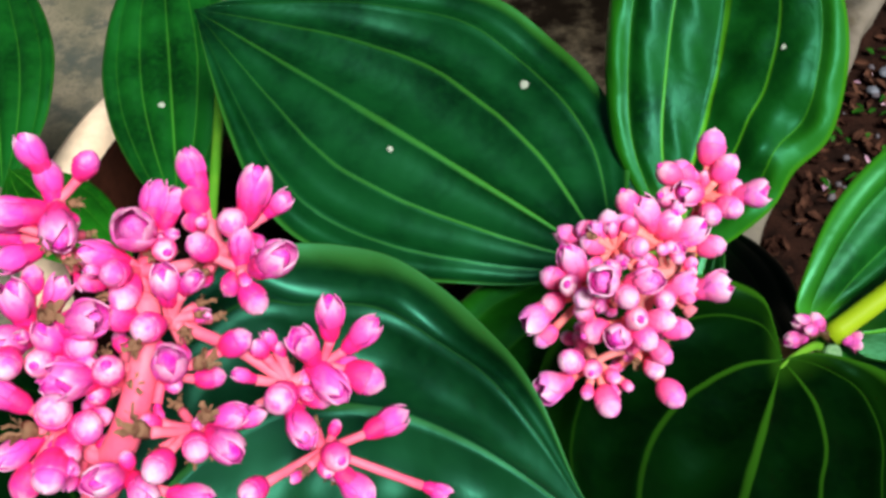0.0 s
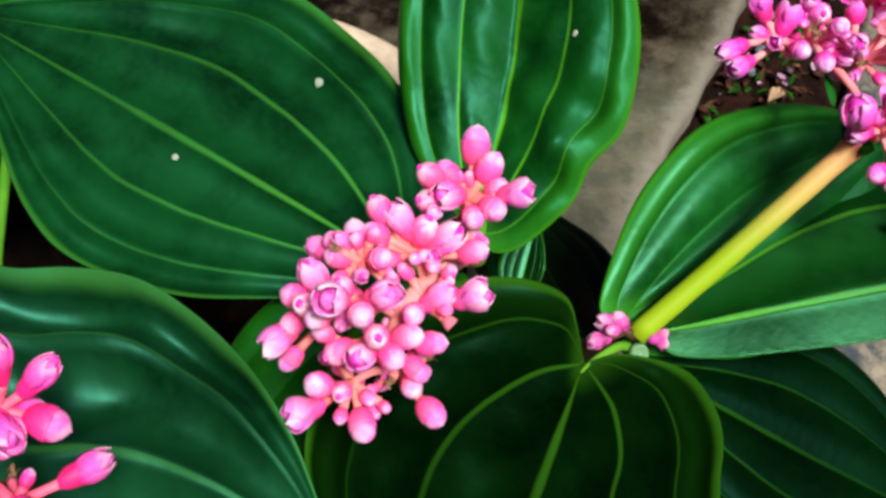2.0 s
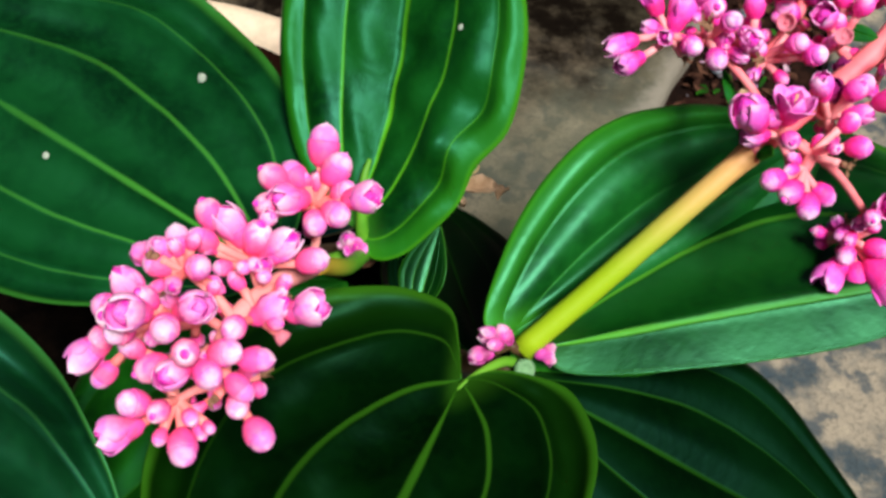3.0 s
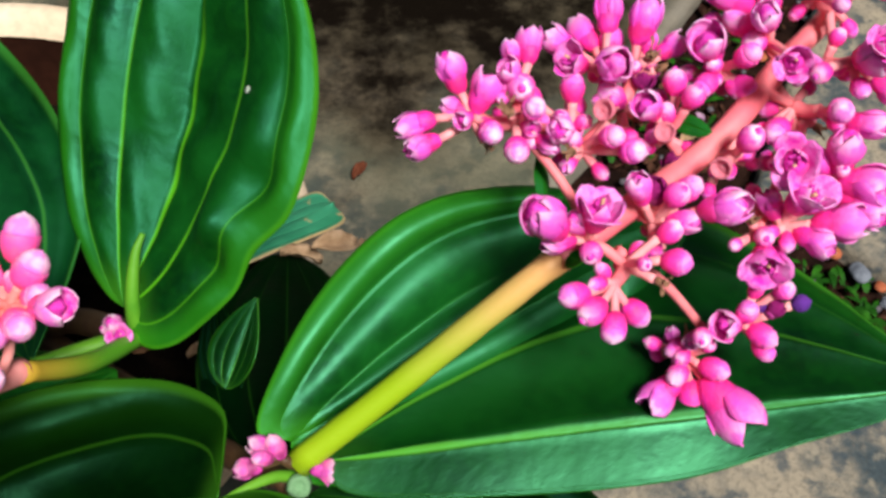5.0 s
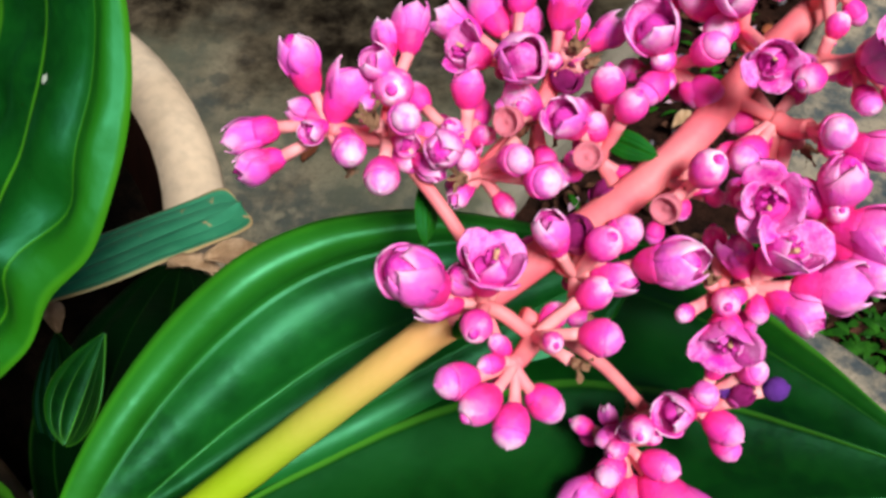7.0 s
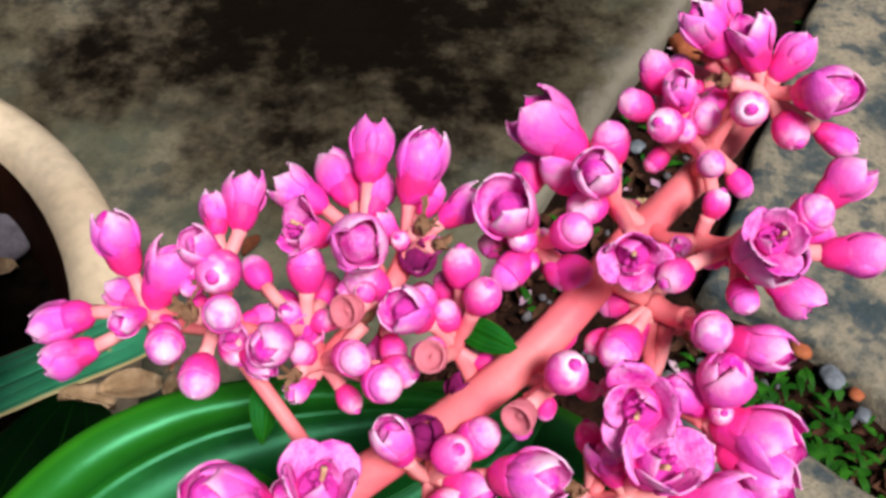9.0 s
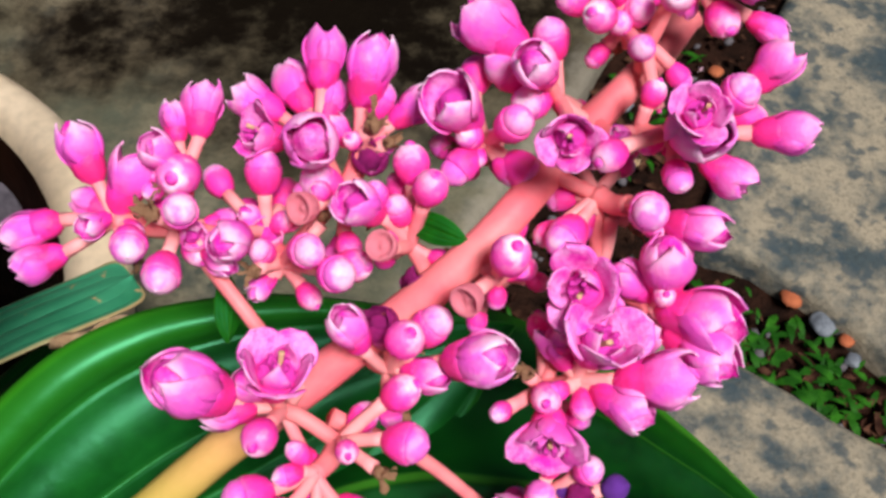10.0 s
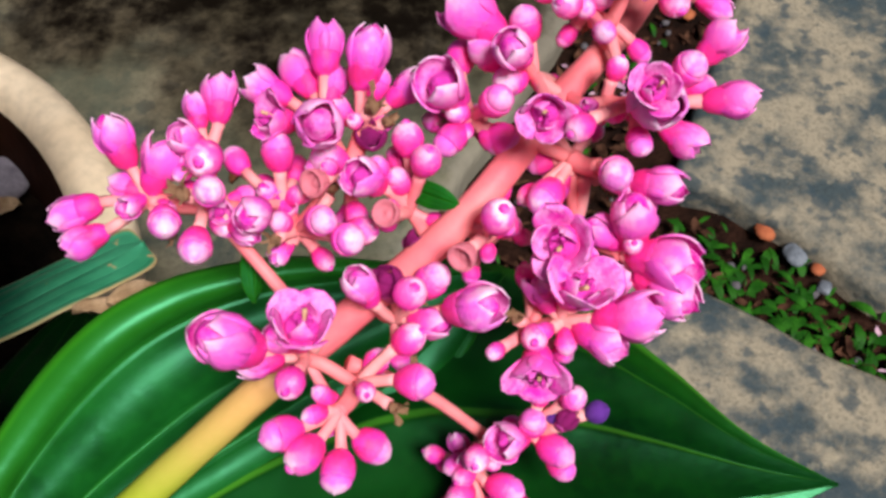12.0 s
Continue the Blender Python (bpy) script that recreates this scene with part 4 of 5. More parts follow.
cyme(cluster_c, (0.254, 0.363, 0.428), [
    (HALF, 0.215, 0.363, 0.428, 0.0095), (HALF, 0.218, 0.355, 0.426, 0.0088), (HALF, 0.228, 0.369, 0.431, 0.0075),
    (BUD, 0.241, 0.356, 0.435, 0.0080), (BUD, 0.250, 0.349, 0.435, 0.0082), (BUD, 0.254, 0.358, 0.446, 0.0078),
    (HALF, 0.226, 0.377, 0.441, 0.0103), (HALF, 0.238, 0.372, 0.438, 0.0108), (HALF, 0.246, 0.374, 0.446, 0.0080),
    (HALF, 0.252, 0.389, 0.445, 0.0092), (HALF, 0.246, 0.386, 0.443, 0.0071), (BUD, 0.250, 0.371, 0.442, 0.0096),
    (DRY, 0.246, 0.360, 0.442, 0.0071),
])
cyme(cluster_c, (0.274, 0.359, 0.421), [
    (HALF, 0.264, 0.357, 0.438, 0.0094), (BUD, 0.281, 0.355, 0.439, 0.0079), (BUD, 0.288, 0.351, 0.437, 0.0082),
    (BUD, 0.291, 0.357, 0.432, 0.0072), (BUD, 0.268, 0.376, 0.439, 0.0083), (BUD, 0.255, 0.381, 0.428, 0.0068),
    (BUD, 0.271, 0.380, 0.426, 0.0077), (HALF, 0.269, 0.367, 0.427, 0.0075), (BUD, 0.262, 0.378, 0.421, 0.0066),
])
cyme(cluster_c, (0.287, 0.371, 0.428), [
    (HALF, 0.263, 0.396, 0.441, 0.0095), (HALF, 0.272, 0.401, 0.441, 0.0098), (OPEN, 0.267, 0.382, 0.445, 0.0102),
    (HALF, 0.279, 0.403, 0.450, 0.0099), (HALF, 0.291, 0.397, 0.454, 0.0117), (BUD, 0.293, 0.394, 0.446, 0.0075),
    (HALF, 0.301, 0.391, 0.448, 0.0080), (HALF, 0.281, 0.396, 0.443, 0.0082), (HALF, 0.280, 0.376, 0.451, 0.0119),
    (BUD, 0.282, 0.375, 0.437, 0.0089), (CUP, 0.279, 0.366, 0.440, 0.0089), (DRY, 0.293, 0.383, 0.451, 0.0072),
    (WILT, 0.292, 0.381, 0.441, 0.0075), (DRY, 0.297, 0.381, 0.447, 0.0052),
])
cyme(cluster_c, (0.304, 0.365, 0.423), [
    (BUD, 0.302, 0.377, 0.445, 0.0081), (BUD, 0.307, 0.368, 0.448, 0.0076), (HALF, 0.292, 0.364, 0.445, 0.0093),
    (CUP, 0.298, 0.355, 0.443, 0.0083), (BUD, 0.300, 0.368, 0.439, 0.0064), (BUD, 0.299, 0.378, 0.435, 0.0060),
])
cyme(cluster_c, (0.319, 0.389, 0.433), [
    (HALF, 0.311, 0.385, 0.456, 0.0120), (BUD, 0.315, 0.400, 0.451, 0.0077), (BUD, 0.313, 0.379, 0.443, 0.0079),
    (BUD, 0.324, 0.381, 0.456, 0.0082), (BUD, 0.327, 0.381, 0.441, 0.0083), (BUD, 0.309, 0.388, 0.439, 0.0061),
])
cyme(cluster_c, (0.337, 0.396, 0.446), [
    (HALF, 0.318, 0.403, 0.463, 0.0130), (BUD, 0.323, 0.397, 0.456, 0.0096), (HALF, 0.328, 0.389, 0.466, 0.0100),
    (BUD, 0.331, 0.400, 0.464, 0.0080), (OPEN, 0.335, 0.370, 0.465, 0.0096), (BUD, 0.328, 0.391, 0.453, 0.0081),
])
cyme(cluster_c, (0.357, 0.406, 0.456), [
    (BUD, 0.358, 0.396, 0.448, 0.0013), (BUD, 0.340, 0.396, 0.475, 0.0071), (BUD, 0.335, 0.405, 0.471, 0.0067),
    (BUD, 0.339, 0.412, 0.474, 0.0072), (HALF, 0.343, 0.404, 0.477, 0.0067), (BUD, 0.349, 0.403, 0.471, 0.0071),
    (BUD, 0.342, 0.401, 0.459, 0.0049), (BUD, 0.348, 0.385, 0.477, 0.0057), (BUD, 0.345, 0.417, 0.471, 0.0059),
])
cyme(cluster_c, (0.357, 0.420, 0.466), [
    (HALF, 0.348, 0.418, 0.482, 0.0088), (HALF, 0.357, 0.415, 0.483, 0.0087), (HALF, 0.366, 0.414, 0.481, 0.0078),
    (HALF, 0.371, 0.402, 0.483, 0.0104), (BUD, 0.367, 0.401, 0.472, 0.0073), (BUD, 0.355, 0.396, 0.482, 0.0071),
    (HALF, 0.378, 0.403, 0.469, 0.0067), (HALF, 0.353, 0.427, 0.480, 0.0073),
])
cyme(cluster_c, (0.347, 0.390, 0.446), [
    (HALF, 0.360, 0.371, 0.469, 0.0131), (OPEN, 0.358, 0.367, 0.478, 0.0087), (BUD, 0.368, 0.378, 0.473, 0.0077),
    (HALF, 0.378, 0.391, 0.469, 0.0090), (HALF, 0.380, 0.376, 0.465, 0.0090), (BUD, 0.343, 0.366, 0.465, 0.0066),
    (BUD, 0.358, 0.367, 0.459, 0.0063), (HALF, 0.370, 0.372, 0.455, 0.0086), (BUD, 0.374, 0.384, 0.460, 0.0070),
    (BUD, 0.354, 0.384, 0.451, 0.0036),
])
cyme(cluster_c, (0.344, 0.383, 0.436), [
    (BUD, 0.353, 0.362, 0.453, 0.0082), (HALF, 0.365, 0.364, 0.446, 0.0095), (BUD, 0.338, 0.366, 0.437, 0.0087),
    (BUD, 0.334, 0.369, 0.433, 0.0059),
])
cyme(cluster_c, (0.342, 0.370, 0.422), [
    (OPEN, 0.341, 0.350, 0.440, 0.0117), (HALF, 0.360, 0.360, 0.437, 0.0121), (HALF, 0.369, 0.352, 0.429, 0.0133),
    (HALF, 0.354, 0.360, 0.430, 0.0088), (HALF, 0.370, 0.347, 0.423, 0.0126),
])
cyme(cluster_c, (0.331, 0.341, 0.408), [
    (OPEN, 0.346, 0.341, 0.434, 0.0136), (HALF, 0.360, 0.338, 0.425, 0.0123), (HALF, 0.353, 0.334, 0.420, 0.0101),
    (HALF, 0.356, 0.350, 0.421, 0.0089), (BUD, 0.336, 0.335, 0.418, 0.0070), (OPEN, 0.337, 0.328, 0.413, 0.0122),
    (HALF, 0.338, 0.346, 0.422, 0.0082),
])
cyme(cluster_c, (0.325, 0.367, 0.418), [
    (BUD, 0.325, 0.353, 0.446, 0.0085), (CUP, 0.317, 0.346, 0.439, 0.0086), (BUD, 0.329, 0.361, 0.430, 0.0059),
])
cyme(cluster_c, (0.298, 0.342, 0.405), [
    (HALF, 0.320, 0.337, 0.429, 0.0118), (HALF, 0.309, 0.338, 0.419, 0.0084), (BUD, 0.309, 0.346, 0.426, 0.0086),
    (BUD, 0.304, 0.340, 0.430, 0.0085), (HALF, 0.292, 0.342, 0.429, 0.0088), (WILT, 0.298, 0.346, 0.424, 0.0080),
    (WILT, 0.306, 0.357, 0.424, 0.0085),
])
cyme(cluster_c, (0.281, 0.331, 0.408), [
    (HALF, 0.261, 0.325, 0.430, 0.0142), (BUD, 0.276, 0.317, 0.425, 0.0074), (OPEN, 0.278, 0.330, 0.430, 0.0132),
    (HALF, 0.272, 0.330, 0.423, 0.0079), (HALF, 0.266, 0.326, 0.417, 0.0086),
])
cyme(cluster_c, (0.291, 0.329, 0.408), [
    (BUD, 0.304, 0.333, 0.419, 0.0078), (BUD, 0.306, 0.322, 0.417, 0.0088), (BUD, 0.273, 0.310, 0.410, 0.0091),
    (BUD, 0.279, 0.305, 0.409, 0.0090), (BUD, 0.287, 0.303, 0.403, 0.0091), (BUD, 0.295, 0.311, 0.401, 0.0085),
])
cyme(cluster_c, (0.322, 0.327, 0.362), [
    (HALF, 0.332, 0.321, 0.383, 0.0101), (BUD, 0.338, 0.324, 0.388, 0.0078), (BUD, 0.345, 0.319, 0.381, 0.0088),
    (BUD, 0.347, 0.317, 0.375, 0.0077), (BUD, 0.348, 0.327, 0.399, 0.0067), (BERRY, 0.355, 0.325, 0.395, 0.0062), (WILT, 0.347, 0.324, 0.391, 0.0060), (BERRY, 0.344, 0.326, 0.389, 0.0045),
    (BUD, 0.340, 0.330, 0.394, 0.0056), (BUD, 0.323, 0.316, 0.381, 0.0072),
], (0.288, 0.331, 0.408))
cyme(cluster_c, (0.321, 0.327, 0.363), [
    (HALF, 0.314, 0.307, 0.352, 0.0124), (BUD, 0.327, 0.309, 0.348, 0.0109), (OPEN, 0.322, 0.303, 0.332, 0.0150),
    (HALF, 0.340, 0.304, 0.351, 0.0189), (BUD, 0.332, 0.314, 0.363, 0.0089), (BUD, 0.319, 0.312, 0.360, 0.0082),
])
cyme(cluster_b, (0.100, 0.279, 0.420), [
    (BUD, 0.103, 0.294, 0.438, 0.0125), (BUD, 0.108, 0.285, 0.436, 0.0112), (BUD, 0.086, 0.283, 0.433, 0.0108),
    (BUD, 0.093, 0.286, 0.431, 0.0100), (HALF, 0.093, 0.272, 0.435, 0.0120), (BUD, 0.086, 0.272, 0.431, 0.0106),
    (BUD, 0.111, 0.278, 0.432, 0.0098), (HALF, 0.118, 0.273, 0.436, 0.0114), (BUD, 0.109, 0.268, 0.433, 0.0105),
    (BUD, 0.102, 0.266, 0.430, 0.0097),
])
cyme(cluster_b, (0.082, 0.250, 0.422), [
    (BUD, 0.068, 0.262, 0.438, 0.0103), (HALF, 0.076, 0.259, 0.436, 0.0120), (BUD, 0.084, 0.256, 0.434, 0.0115),
    (HALF, 0.092, 0.253, 0.433, 0.0120), (BUD, 0.102, 0.253, 0.426, 0.0104), (BUD, 0.067, 0.252, 0.437, 0.0093),
])
cyme(cluster_b, (0.066, 0.239, 0.434), [
    (HALF, 0.046, 0.252, 0.427, 0.0095), (BUD, 0.053, 0.250, 0.434, 0.0094), (BUD, 0.060, 0.249, 0.440, 0.0096),
    (BUD, 0.054, 0.242, 0.436, 0.0088), (BUD, 0.069, 0.237, 0.443, 0.0090),
])
cyme(cluster_b, (0.075, 0.233, 0.421), [
    (HALF, 0.055, 0.212, 0.455, 0.0122), (HALF, 0.047, 0.233, 0.436, 0.0118), (HALF, 0.071, 0.220, 0.446, 0.0113),
    (BUD, 0.064, 0.212, 0.447, 0.0100), (BUD, 0.040, 0.228, 0.432, 0.0098), (HALF, 0.035, 0.215, 0.425, 0.0120),
    (BUD, 0.045, 0.219, 0.441, 0.0091), (BUD, 0.050, 0.212, 0.444, 0.0089), (BUD, 0.039, 0.212, 0.417, 0.0083),
    (BUD, 0.040, 0.219, 0.429, 0.0090), (BUD, 0.058, 0.219, 0.452, 0.0081),
])
cyme(cluster_b, (0.082, 0.235, 0.417), [
    (HALF, 0.102, 0.235, 0.424, 0.0120), (HALF, 0.090, 0.235, 0.423, 0.0114), (BUD, 0.081, 0.222, 0.432, 0.0090),
    (CUP, 0.094, 0.228, 0.417, 0.0073),
])
cyme(cluster_b, (0.071, 0.225, 0.415), [
    (BUD, 0.069, 0.209, 0.438, 0.0094), (BUD, 0.079, 0.214, 0.430, 0.0097), (BUD, 0.087, 0.217, 0.421, 0.0095),
    (BUD, 0.074, 0.208, 0.427, 0.0096), (HALF, 0.064, 0.207, 0.429, 0.0112), (BUD, 0.056, 0.210, 0.426, 0.0104),
    (BUD, 0.082, 0.210, 0.415, 0.0087),
])
cyme(cluster_b, (0.078, 0.221, 0.401), [
    (BUD, 0.088, 0.200, 0.402, 0.0109), (BUD, 0.081, 0.207, 0.408, 0.0088), (BUD, 0.051, 0.213, 0.433, 0.0077),
])
cyme(cluster_b, (0.062, 0.216, 0.400), [
    (BUD, 0.049, 0.204, 0.413, 0.0106), (HALF, 0.043, 0.198, 0.404, 0.0120), (BUD, 0.057, 0.202, 0.412, 0.0079),
    (BUD, 0.064, 0.195, 0.401, 0.0112),
])
cyme(cluster_a, (-0.115, 0.158, 0.469), [
    (HALF, -0.114, 0.157, 0.483, 0.0117), (BUD, -0.106, 0.157, 0.480, 0.0101), (HALF, -0.104, 0.152, 0.477, 0.0107),
    (BUD, -0.110, 0.150, 0.478, 0.0093), (DRY, -0.110, 0.161, 0.483, 0.0067), (BUD, -0.115, 0.150, 0.481, 0.0093),
])
cyme(cluster_a, (-0.120, 0.189, 0.484), [
    (HALF, -0.126, 0.205, 0.510, 0.0109), (HALF, -0.122, 0.201, 0.502, 0.0104), (BUD, -0.111, 0.205, 0.506, 0.0079),
    (HALF, -0.131, 0.191, 0.498, 0.0144), (HALF, -0.114, 0.184, 0.502, 0.0144), (DRY, -0.115, 0.177, 0.503, 0.0066),
    (DRY, -0.109, 0.175, 0.498, 0.0060), (HALF, -0.130, 0.181, 0.489, 0.0110), (BUD, -0.136, 0.190, 0.488, 0.0088),
])
cyme(cluster_a, (-0.093, 0.182, 0.480), [
    (HALF, -0.103, 0.182, 0.492, 0.0113), (HALF, -0.093, 0.188, 0.498, 0.0163), (BUD, -0.096, 0.174, 0.495, 0.0090),
    (BUD, -0.085, 0.186, 0.492, 0.0079), (HALF, -0.092, 0.203, 0.493, 0.0117), (HALF, -0.087, 0.203, 0.491, 0.0107),
    (BUD, -0.095, 0.174, 0.486, 0.0102), (BUD, -0.106, 0.178, 0.484, 0.0076),
])
cyme(cluster_a, (-0.070, 0.187, 0.483), [
    (HALF, -0.081, 0.213, 0.498, 0.0118), (BUD, -0.079, 0.204, 0.494, 0.0092), (HALF, -0.059, 0.201, 0.504, 0.0134),
    (HALF, -0.052, 0.202, 0.498, 0.0080), (BUD, -0.064, 0.192, 0.500, 0.0092), (BUD, -0.071, 0.182, 0.500, 0.0087),
    (HALF, -0.061, 0.186, 0.496, 0.0095), (HALF, -0.049, 0.176, 0.504, 0.0130), (BUD, -0.055, 0.171, 0.492, 0.0090),
    (BUD, -0.063, 0.178, 0.488, 0.0075), (BUD, -0.078, 0.198, 0.491, 0.0078),
])
cyme(cluster_a, (-0.082, 0.171, 0.473), [
    (HALF, -0.082, 0.174, 0.490, 0.0111), (HALF, -0.074, 0.174, 0.493, 0.0087), (BUD, -0.085, 0.162, 0.486, 0.0093),
    (DRY, -0.088, 0.156, 0.485, 0.0079), (BUD, -0.096, 0.167, 0.482, 0.0095), (HALF, -0.075, 0.174, 0.475, 0.0060),
])
cyme(cluster_a, (-0.124, 0.164, 0.474), [
    (HALF, -0.104, 0.161, 0.488, 0.0145), (DRY, -0.113, 0.160, 0.492, 0.0098), (HALF, -0.125, 0.166, 0.487, 0.0128),
    (HALF, -0.125, 0.155, 0.483, 0.0133), (BUD, -0.122, 0.146, 0.487, 0.0090), (HALF, -0.117, 0.173, 0.482, 0.0103),
    (BUD, -0.124, 0.175, 0.486, 0.0075),
])
cyme(cluster_a, (-0.099, 0.152, 0.463), [
    (HALF, -0.104, 0.145, 0.481, 0.0144), (BUD, -0.094, 0.148, 0.483, 0.0095), (HALF, -0.078, 0.153, 0.480, 0.0143),
    (DRY, -0.069, 0.156, 0.478, 0.0087), (BUD, -0.061, 0.164, 0.477, 0.0089), (DRY, -0.089, 0.149, 0.474, 0.0060),
    (BUD, -0.086, 0.161, 0.473, 0.0086), (BUD, -0.069, 0.157, 0.467, 0.0076),
])
cyme(cluster_a, (-0.051, 0.162, 0.453), [
    (HALF, -0.041, 0.168, 0.471, 0.0115), (HALF, -0.034, 0.176, 0.477, 0.0115), (HALF, -0.024, 0.175, 0.469, 0.0107),
    (BUD, -0.023, 0.166, 0.458, 0.0108), (HALF, -0.034, 0.162, 0.462, 0.0131), (BUD, -0.046, 0.152, 0.467, 0.0106),
    (HALF, -0.041, 0.149, 0.455, 0.0116), (HALF, -0.030, 0.170, 0.457, 0.0091), (BUD, -0.038, 0.161, 0.453, 0.0090),
])
cyme(cluster_a, (-0.038, 0.152, 0.435), [
    (HALF, -0.015, 0.161, 0.438, 0.0123), (BUD, -0.030, 0.145, 0.443, 0.0097), (HALF, -0.024, 0.140, 0.433, 0.0117),
    (HALF, 0.003, 0.143, 0.427, 0.0074), (BUD, -0.052, 0.128, 0.452, 0.0085), (BUD, -0.045, 0.159, 0.449, 0.0073),
])
cyme(cluster_a, (-0.072, 0.143, 0.462), [
    (HALF, -0.059, 0.133, 0.472, 0.0124), (HALF, -0.061, 0.143, 0.468, 0.0104), (BUD, -0.067, 0.132, 0.471, 0.0088),
    (BUD, -0.076, 0.125, 0.472, 0.0090), (DRY, -0.083, 0.133, 0.478, 0.0103), (HALF, -0.056, 0.147, 0.462, 0.0086),
    (DRY, -0.065, 0.139, 0.476, 0.0072),
])
cyme(cluster_a, (-0.104, 0.136, 0.453), [
    (BUD, -0.108, 0.136, 0.478, 0.0110), (BUD, -0.100, 0.135, 0.472, 0.0098), (BUD, -0.107, 0.122, 0.469, 0.0113),
    (BUD, -0.105, 0.130, 0.467, 0.0082), (HALF, -0.092, 0.123, 0.464, 0.0124), (BUD, -0.100, 0.141, 0.466, 0.0074),
    (DRY, -0.118, 0.133, 0.471, 0.0099), (HALF, -0.120, 0.129, 0.465, 0.0109), (BUD, -0.117, 0.122, 0.459, 0.0099),
    (HALF, -0.083, 0.122, 0.460, 0.0109), (HALF, -0.125, 0.142, 0.475, 0.0116), (HALF, -0.069, 0.123, 0.456, 0.0100),
])


# ---- small things ----
from mathutils.bvhtree import BVHTree


def speck(on, x, y, size):
    """A pale dried drop on a leaf."""
    bvh = BVHTree.FromPolygons([v.co for v in on.data.vertices], [p.vertices for p in on.data.polygons])
    place, normal = bvh.ray_cast(Vector((x, y, 1.0)), Vector((0, 0, -1)))[:2]
    normal = normal if normal.z > 0 else -normal
    bm = bmesh.new()
    turned(bm, [(0.9, -0.15), (1.0, 0.0), (0.8, 0.22), (0.4, 0.32), (0.05, 0.34)], 9, lambda q: q * (1 + 0.25 * noise.noise(q * 1.5 + Vector(place) * 40)))
    ob = part("dried_drop", bm, DUST, plant)
    ob.matrix_basis = Matrix.Translation(place) @ normal.to_track_quat("Z", "Y").to_matrix().to_4x4() @ Matrix.Diagonal((size, size, size, 1))
    tagged(ob, "pale dried drop")


for on, x, y, size in ((leaf_a, 0.0306, 0.3995, 0.0027), (leaf_a, -0.0366, 0.3596, 0.0018), (leaf_b, 0.151, 0.386, 0.0016), (leaf_c, -0.198, 0.462, 0.0024)):
    speck(on, x, y, size)


def bract(base, tip, right, wide, material=LEAF_BRIGHT):
    """A small pointed leaf at a node of the flower stalk."""
    leaf(plant, "small pointed green bract", base, tip, right, wide, wide, bend=0.1, quilt=0.04, curl=0.2, wave=0.002, material=material, name="bract")


bract((0.262, 0.346, 0.412), (0.259, 0.363, 0.418), (0.8, 0.2, -0.5), 0.0035)
bract((0.272, 0.330, 0.404), (0.276, 0.324, 0.408), (0.4, 0.8, 0.3), 0.004)
bract((0.316, 0.363, 0.436), (0.300, 0.371, 0.434), (0.3, 0.6, 0.6), 0.0035)
bract((0.268, 0.333, 0.402), (0.262, 0.338, 0.415), (0.7, 0.5, -0.3), 0.003)


def green_knob(place, size):
    bm = bmesh.new()
    turned(bm, [(0.3, -0.8), (0.7, -0.4), (1.0, 0.1), (0.85, 0.6), (0.6, 0.72), (0.45, 0.5), (0.15, 0.42)], 12, lambda q: q * (1 + 0.15 * noise.noise(q * 2)))
    ob = part("leaf_bud", bm, STEM_SAGE, plant, "small pale green leaf bud")
    ob.matrix_basis = Matrix.Translation(place) @ Vector((0.2, -0.5, 0.8)).to_track_quat("Z", "Y").to_matrix().to_4x4() @ Matrix.Diagonal((size, size, size, 1))


green_knob((0.183, 0.268, 0.330), 0.005)


def dry_curl(place, turn, size, label="curled brown dead leaf lying at the pot", group="dead leaves at the pot", material=None):
    """A curled brown piece of dead leaf."""
    bm = bmesh.new()
    rows = []
    for i in range(9):
        s = i / 8
        rows.append([bm.verts.new((size * (s - 0.5) * 2, size * 0.5 * u * math.sin(math.pi * (0.1 + 0.8 * s)), size * 0.5 * (abs(u) ** 1.5 * 0.7 + 0.35 * math.sin(4 * s)) + 0.004 * noise.noise(Vector((s * 4, u * 3, size * 90))))) for u in (-1, -0.6, -0.2, 0.2, 0.6, 1)])
    for one, two in zip(rows, rows[1:]):
        for k in range(5):
            bm.faces.new((one[k], one[k + 1], two[k + 1], two[k]))
    ob = part("dry_leaf", bm, material or DEAD)
    ob.matrix_basis = pose(*place, *turn)
    solid = ob.modifiers.new("thickness", "SOLIDIFY")
    solid.thickness = 0.0006
    return tagged(ob, label, "dead leaf", group)


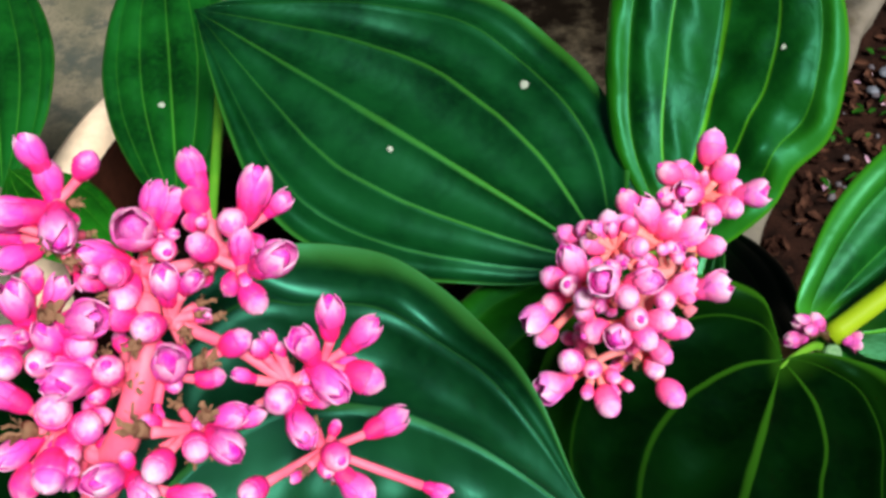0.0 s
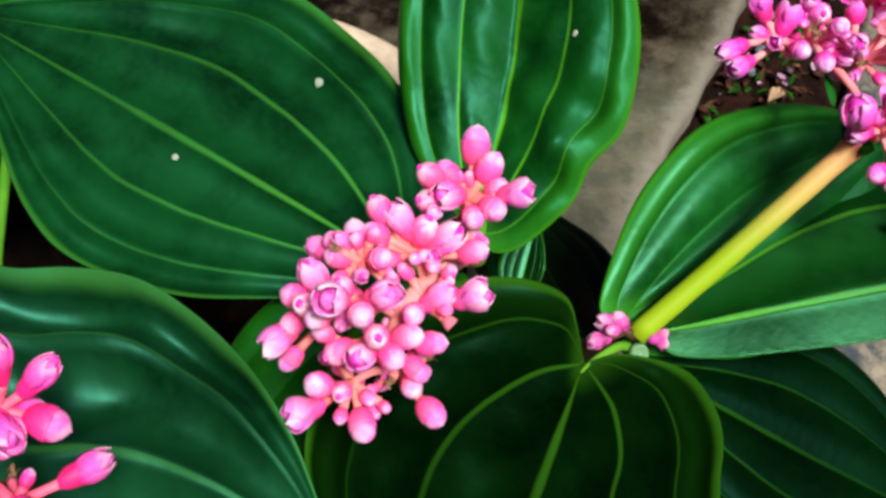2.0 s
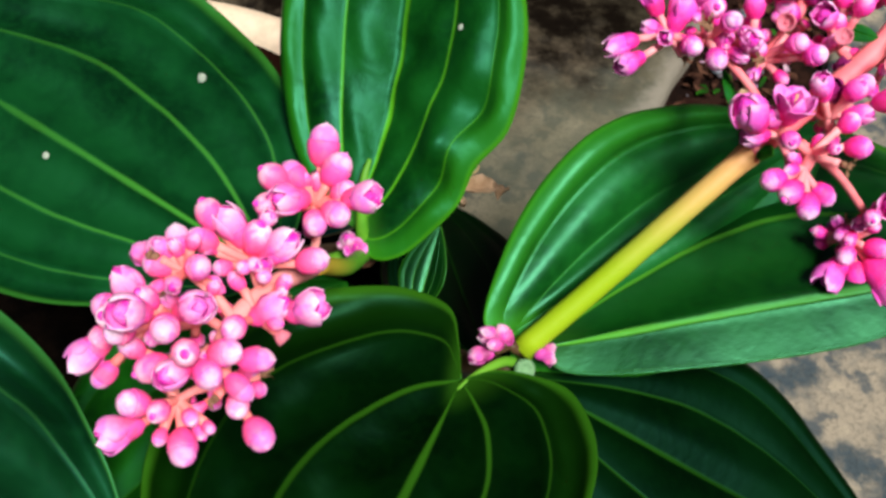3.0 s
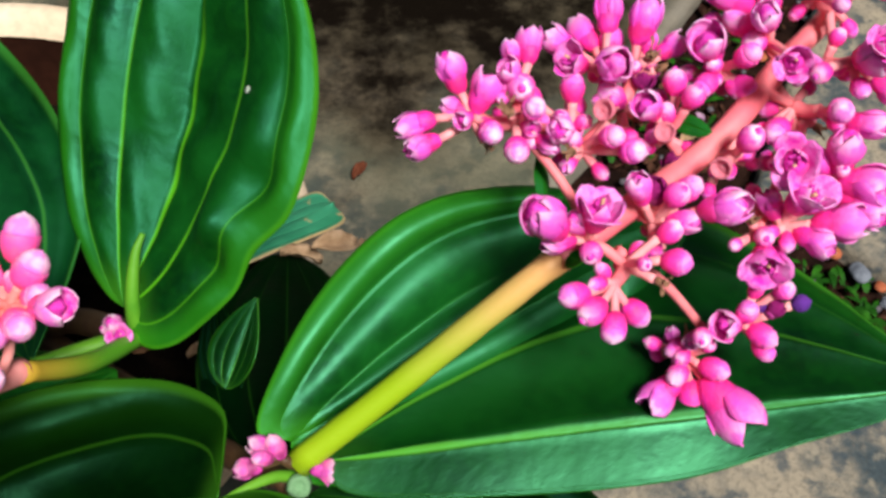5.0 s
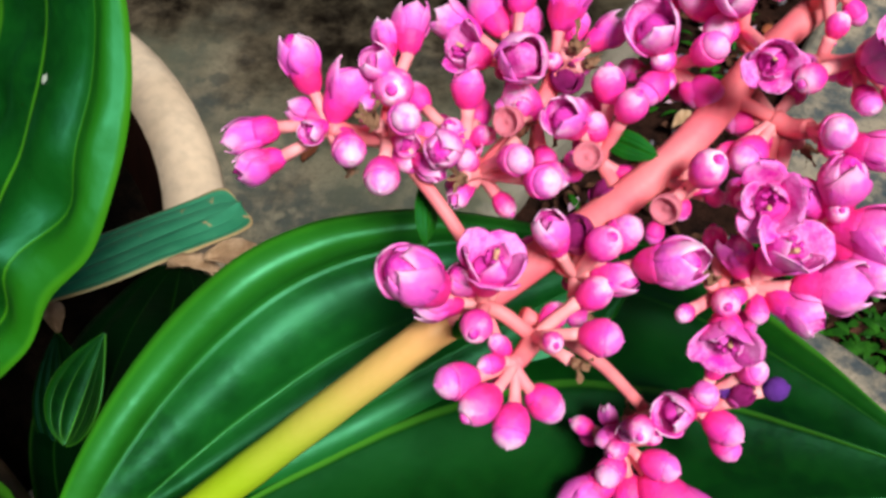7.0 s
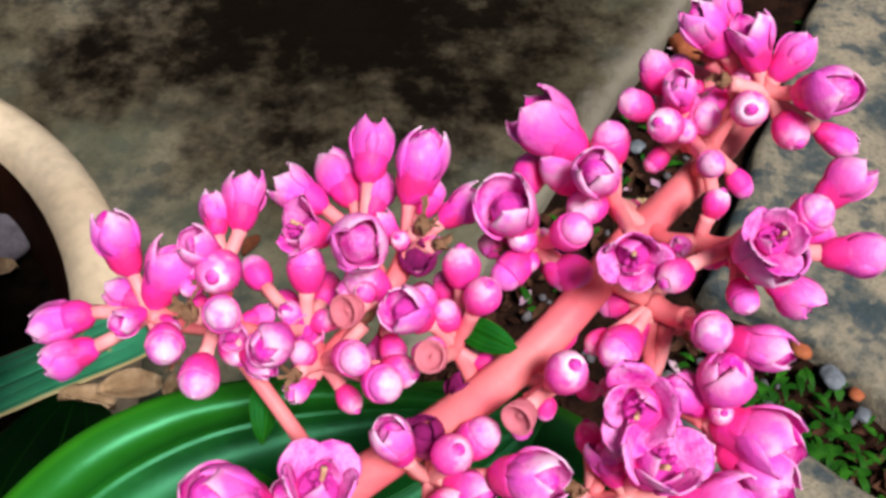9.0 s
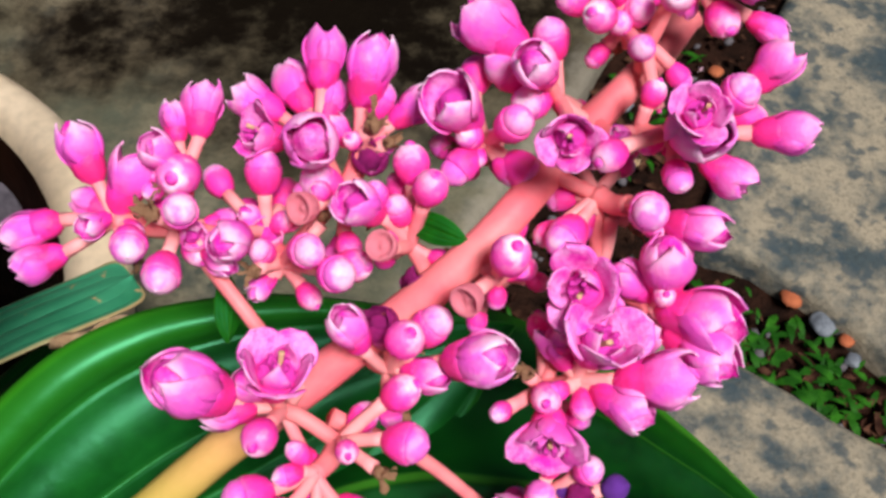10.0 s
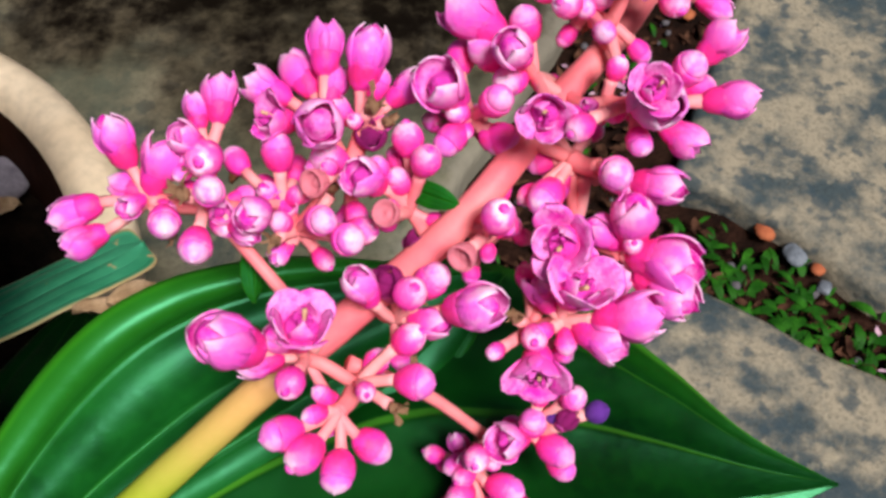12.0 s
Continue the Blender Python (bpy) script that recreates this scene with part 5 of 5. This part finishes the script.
def dry_edge(place, turn, size):
    """A curled dried piece that still hangs on the plant."""
    ob = dry_curl(place, turn, size, "curled tan dried piece of leaf", "")
    ob.name, ob.parent, ob["category"] = "dried_leaf_piece", plant, ""
    del ob["category"]


dry_edge((0.168, 0.446, 0.232), (15, 20, 30), 0.014)
dry_edge((0.184, 0.456, 0.216), (-10, 30, 70), 0.010)
dry_edge((0.150, 0.440, 0.226), (-20, 15, 10), 0.012)
dry_curl((0.055, 0.455, 0.134), (10, 5, 120), 0.012)
dry_curl((0.085, 0.425, 0.136), (-5, 15, 40), 0.010)
dry_curl((0.036, 0.560, 0.130), (8, -12, 25), 0.015)
dry_curl((0.010, 0.545, 0.130), (-12, 6, 80), 0.011)
dry_curl((0.446, 0.776, -0.012), (5, 8, 50), 0.014, "small yellow-tan dead leaf lying on the soil", "")
dry_curl((0.148, 0.688, 0.004), (4, -6, 65), 0.010, "small reddish-brown dead leaf lying on the large paving stone", "", RUSSET)


def stone(place, size, seed):
    """A rounded stone half sunk in the soil of the joint."""
    bm = bmesh.new()
    for v in bmesh.ops.create_icosphere(bm, subdivisions=3, radius=size)["verts"]:
        v.co *= 1 + 0.3 * noise.noise(v.co / size * 1.1 + Vector((seed, 0, 0))) + 0.06 * noise.noise(v.co / size * 4)
        v.co.z *= 0.6
    ob = part("stone", bm, PEBBLE_BLUE)
    ob.location = place
    tagged(ob, "smooth blue-grey stone lying in the paving joint", "stone", "stones in the joint")


bm = bmesh.new()
for v in bmesh.ops.create_icosphere(bm, subdivisions=3, radius=0.017)["verts"]:
    v.co *= 1 + 0.25 * noise.noise(v.co * 60)
    v.co.z *= 0.5
ob = part("stone", bm, LILAC_STONE)
ob.location = (0.030, 0.588, 0.126)
tagged(ob, "pale lilac-grey stone lying on the potting soil", "stone")
for k, (x, y, size) in enumerate(((0.587, 0.640, 0.010), (0.605, 0.612, 0.006), (0.447, 0.850, 0.007), (0.428, 0.820, 0.006), (0.470, 0.905, 0.006))):
    stone((x, y, -0.019 + size * 0.4), size, k * 5.1)
